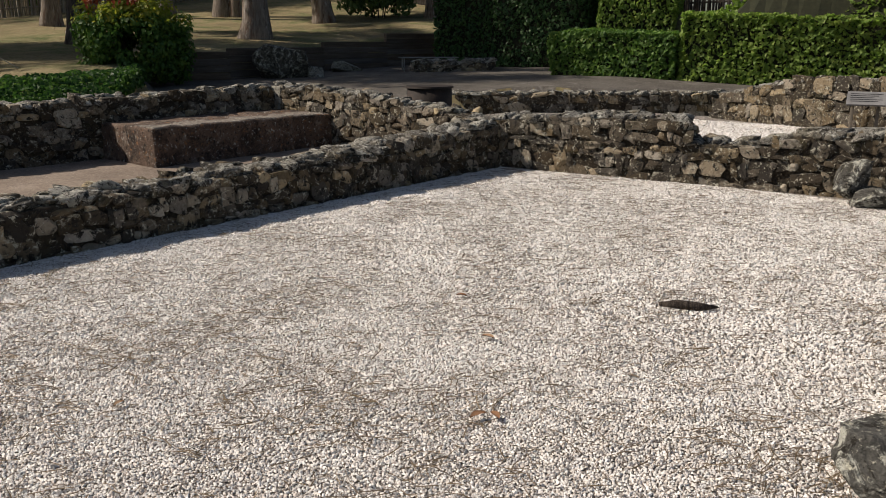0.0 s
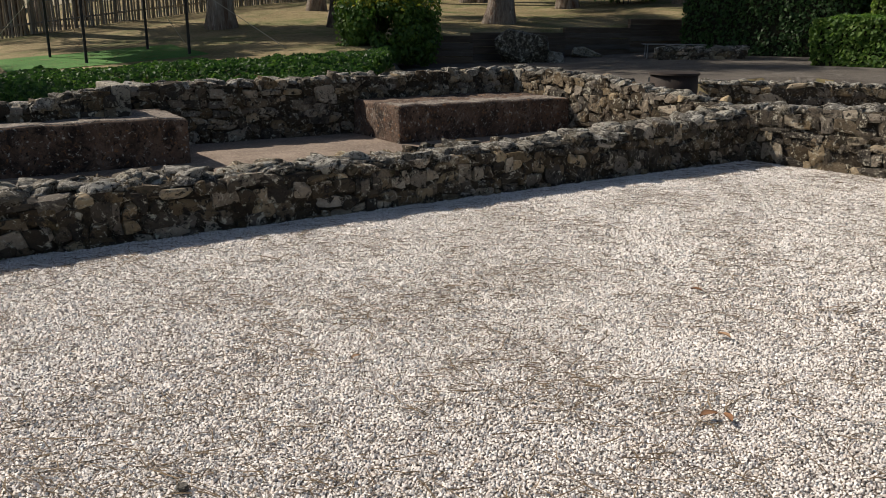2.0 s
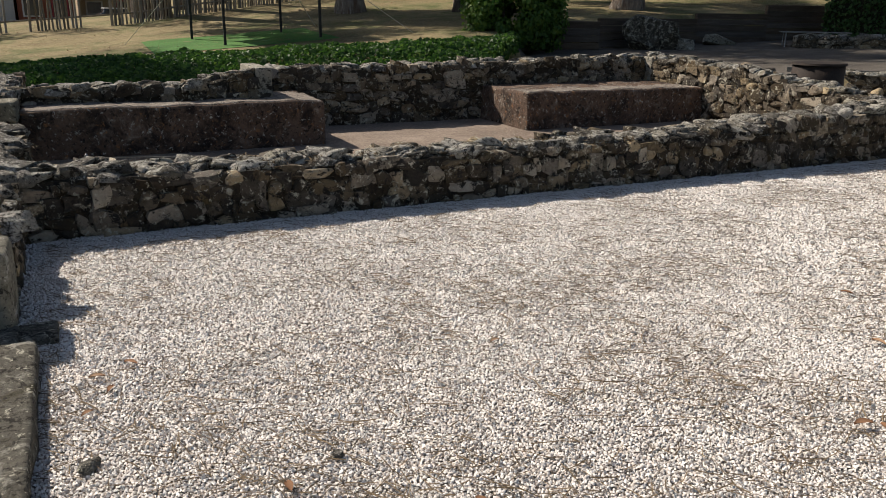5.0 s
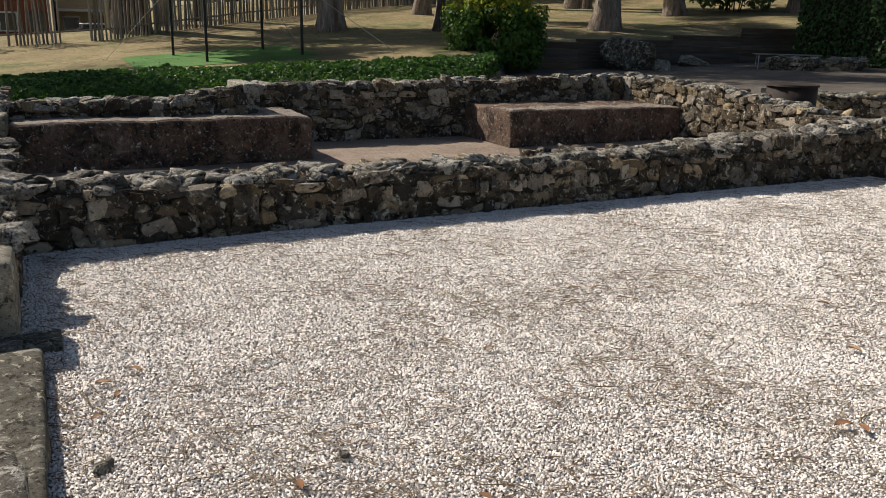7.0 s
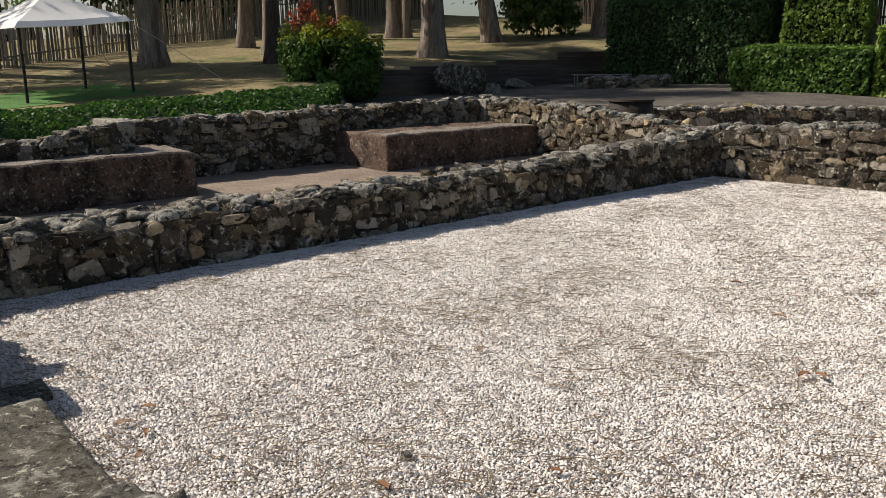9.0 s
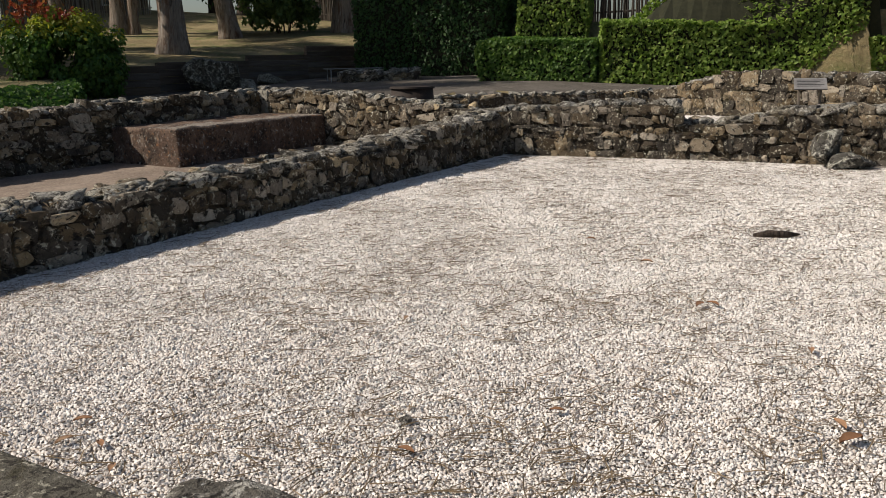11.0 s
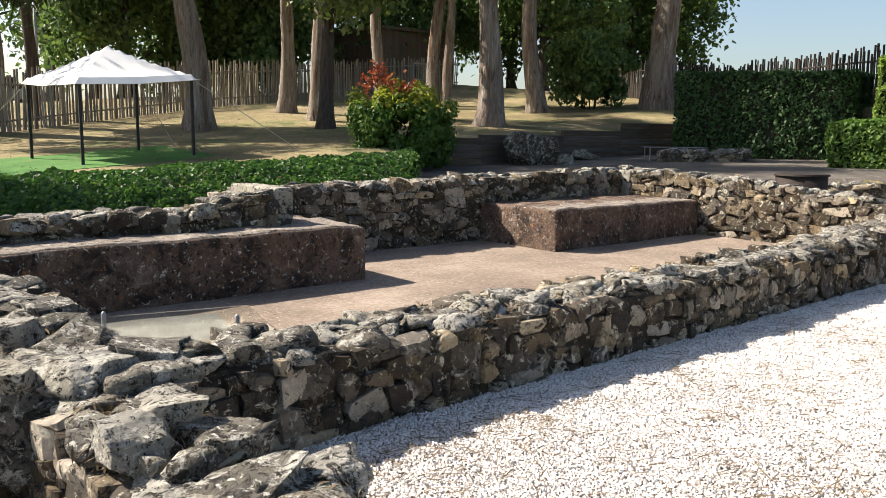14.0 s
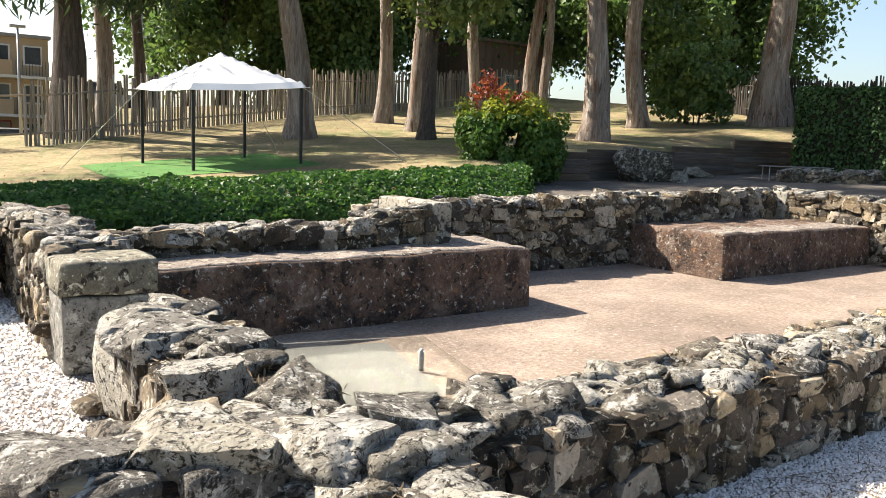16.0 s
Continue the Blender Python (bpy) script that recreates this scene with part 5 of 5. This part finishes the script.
def needles(name, label, n, x0, y0, x1, y1):
    """Dry pine needles and fine twigs lying in drifts."""
    c = np.column_stack([rng.uniform(x0, x1, n), rng.uniform(y0, y1, n)])
    keep = np.array([noise.noise(Vector((x * 1.1, y * 1.1, 9))) + 0.6 * noise.noise(Vector((x * 3.3, y * 3.3, 4))) > rng.uniform(-0.7, 0.75) for x, y in c])
    c = c[keep]
    n = len(c)
    a = rng.normal(-0.6, 0.8, n)
    L, bend = rng.uniform(0.05, 0.17, n), rng.normal(0, 0.25, n)
    w = rng.uniform(0.0009, 0.0024, n)
    d = np.column_stack([np.cos(a), np.sin(a)])
    p = np.column_stack([-np.sin(a), np.cos(a)])
    vs = []
    for s in (-0.5, 0.0, 0.5):
        mid = c + d * (L * s)[:, None] + p * (bend * L * (0.25 - s * s))[:, None]
        for q, zz in ((-1, 0.0135), (1, 0.0135)):
            vs.append(np.column_stack([mid + p * (w * q)[:, None], np.full(n, zz) + rng.uniform(0, 0.004, n)]))
    v = np.stack(vs, axis=1).reshape(-1, 3)
    k = (np.arange(n) * 6)[:, None, None]
    f = (np.array([(0, 2, 3, 1), (2, 4, 5, 3)])[None] + k).reshape(-1, 4)
    return tagged(finish(name, np_mesh(name, v, f), M_NEEDLE), label, "litter", kind="stuff")


needles("pine_needles", "dry pine needles strewn over the gravel", 32000, -2.3, 0.3, 7.2, 6.2)


def dry_leaf(at, size, rz, label="curled brown dry leaf on the gravel"):
    bm = bmesh.new()
    k = 7
    rows = []
    for i in range(k):
        t = i / (k - 1)
        w = 0.5 * math.sin(math.pi * (0.06 + 0.9 * t)) * 0.45
        rows.append([bm.verts.new((s * w, t - 0.5, 0.12 * abs(s) + 0.1 * math.sin(t * 3))) for s in (-1, 0, 1)])
    for a, b in zip(rows, rows[1:]):
        for j in range(2):
            bm.faces.new((a[j], a[j + 1], b[j + 1], b[j]))
    o = part("dry_leaf", bm, M_DRYLEAF, None, "", True)
    o.matrix_world = pose(*at, 0, 0, rz) @ Matrix.Diagonal((size, size, size, 1))
    return tagged(o, label, "leaf", group="fallen leaves")


for i, (x, y, s) in enumerate([(-1.48, 2.55, 0.07), (0.78, 2.04, 0.09), (0.83, 1.98, 0.08), (-0.62, 1.15, 0.11), (-0.5, 1.2, 0.08), (-0.9, 2.2, 0.06), (0.3, 1.4, 0.07), (1.6, 2.6, 0.08), (-2.05, 3.75, 0.07), (-2.0, 3.6, 0.06), (-1.9, 3.85, 0.07), (-2.1, 3.4, 0.06), (2.1, 3.2, 0.07), (-0.2, 3.4, 0.06)]):
    dry_leaf((x, y, 0.02), s, i * 77)
boulder("pebble", "flat tan pebble on the gravel", (-1.26, 2.70, 0.015), (0.06, 0.05, 0.03), (0, 0, 1), 1)
boulder("pebble", "dark flat stone on the gravel", (-2.12, 2.98, 0.015), (0.10, 0.07, 0.04), (0, 0, 1), 3, M_SLAB)
bm = bmesh.new()
tube(bm, [(-0.16, 0.03, 0.02), (-0.05, 0.0, 0.035), (0.08, -0.015, 0.03), (0.2, 0.02, 0.02)], [0.012, 0.032, 0.03, 0.008], 8, 0.3)
o = part("stick", bm, M_DARKBARK, None, "", True)
o.matrix_world = pose(2.84, 1.97, 0.0, 0, 0, -60)
tagged(o, "dark curved piece of bark on the gravel", "stick")


def litter(name, label, n, x0, y0, x1, y1, size):
    """Fallen leaves and straw on the lawn."""
    c = np.column_stack([rng.uniform(x0, x1, n), rng.uniform(y0, y1, n)])
    c = np.array([p for p in c if not on_terrace(p[0], p[1])])
    p = np.array([(x, y, ground_z(x, y) + 0.02) for x, y in c])
    ob = leaf_mesh(name, p, np.tile([0, 0, 1.0], (len(p), 1)), size, M_DRYLEAF, None, 0.2)
    return tagged(ob, label, "litter", kind="stuff")


litter("fallen_leaves", "brown fallen leaves strewn over the dry lawn", 4000, -8, 14.5, 24, 36, 0.05)


def wall_moss(name, label, n, boxes):
    """Dry moss, needles and straw caught between the stones of the wall tops."""
    ps = []
    for x0, y0, z0, x1, y1, z1, share in boxes:
        k = int(n * share)
        spots = np.column_stack([rng.uniform(x0, x1, 24), rng.uniform(y0, y1, 24)])
        q = spots[rng.integers(0, 24, k)] + rng.normal(size=(k, 2)) * 0.055
        ps.append(np.column_stack([q, rng.uniform(z0, z1, k)]))
    p = np.vstack(ps)
    ob = leaf_mesh(name, p, np.tile([0, 0, 1.0], (len(p), 1)), 0.05, M_NEEDLE, None, 0.6, "slim")
    return tagged(ob, label, "moss", kind="stuff")


wall_moss("dry_moss", "dry brown moss and straw between the top stones", 5200, [(-2.9, 4.95, 0.40, -2.45, 8.3, 0.47, 0.55), (-2.3, 6.4, 0.40, 6.0, 6.75, 0.46, 0.45)])

# ---------- white gravel, stone by stone ----------
PEB_V = np.array([(0.55, 0.1, -0.25), (-0.1, 0.52, -0.25), (-0.55, -0.08, -0.25), (0.08, -0.52, -0.25), (0.06, -0.04, 0.46)], float)
PEB_F = np.array([(0, 1, 4), (1, 2, 4), (2, 3, 4), (3, 0, 4)])


def pebbles(name, label, x0, y0, x1, y1, per_m2, size, z=0.0):
    """A close layer of gravel: one stone to each cell of a shaken grid."""
    step = per_m2 ** -0.5
    gx, gy = np.meshgrid(np.arange(x0, x1, step), np.arange(y0, y1, step))
    n = gx.size
    shake = rng.uniform(-0.75, 0.75, (n, 2)) * step
    c = np.column_stack([gx.ravel() + shake[:, 0], gy.ravel() + shake[:, 1], z + rng.uniform(-0.001, 0.006, n)])
    s = size * rng.uniform(0.65, 1.4, (n, 1)) * rng.uniform(0.75, 1.25, (n, 3)) * np.array([1.1, 1.0, 1.0])
    v, f = scatter(PEB_V, PEB_F, c, s, rand_rot(n, 0.28))
    ob = finish(name, np_mesh(name, v, f), M_PEBBLE)
    return tagged(ob, label, "gravel", kind="stuff")


GRIT = "loose white and grey gravel stones"
for x0, y0, x1, y1, per_m2, size in ((-2.35, 1.0, 1.5, 3.6, 8800, 0.0112), (-2.35, 3.6, 2.2, 6.4, 7000, 0.0125), (1.5, 1.0, 2.2, 3.6, 7600, 0.012), (2.2, -0.3, 7.3, 6.5, 4300, 0.0155),
                                     (0.2, -0.3, 2.2, 1.0, 7600, 0.012), (-5.2, 1.8, -2.35, 6.4, 2200, 0.018), (-5.0, 6.9, -3.0, 12.0, 1600, 0.021), (-5.2, -2.0, 0.2, 1.0, 2200, 0.018)):
    pebbles("loose_gravel", GRIT, x0, y0, x1, y1, per_m2, size)
pebbles("loose_gravel", GRIT, 8.4, 3.0, 14.0, 8.0, 900, 0.030, 0.082)
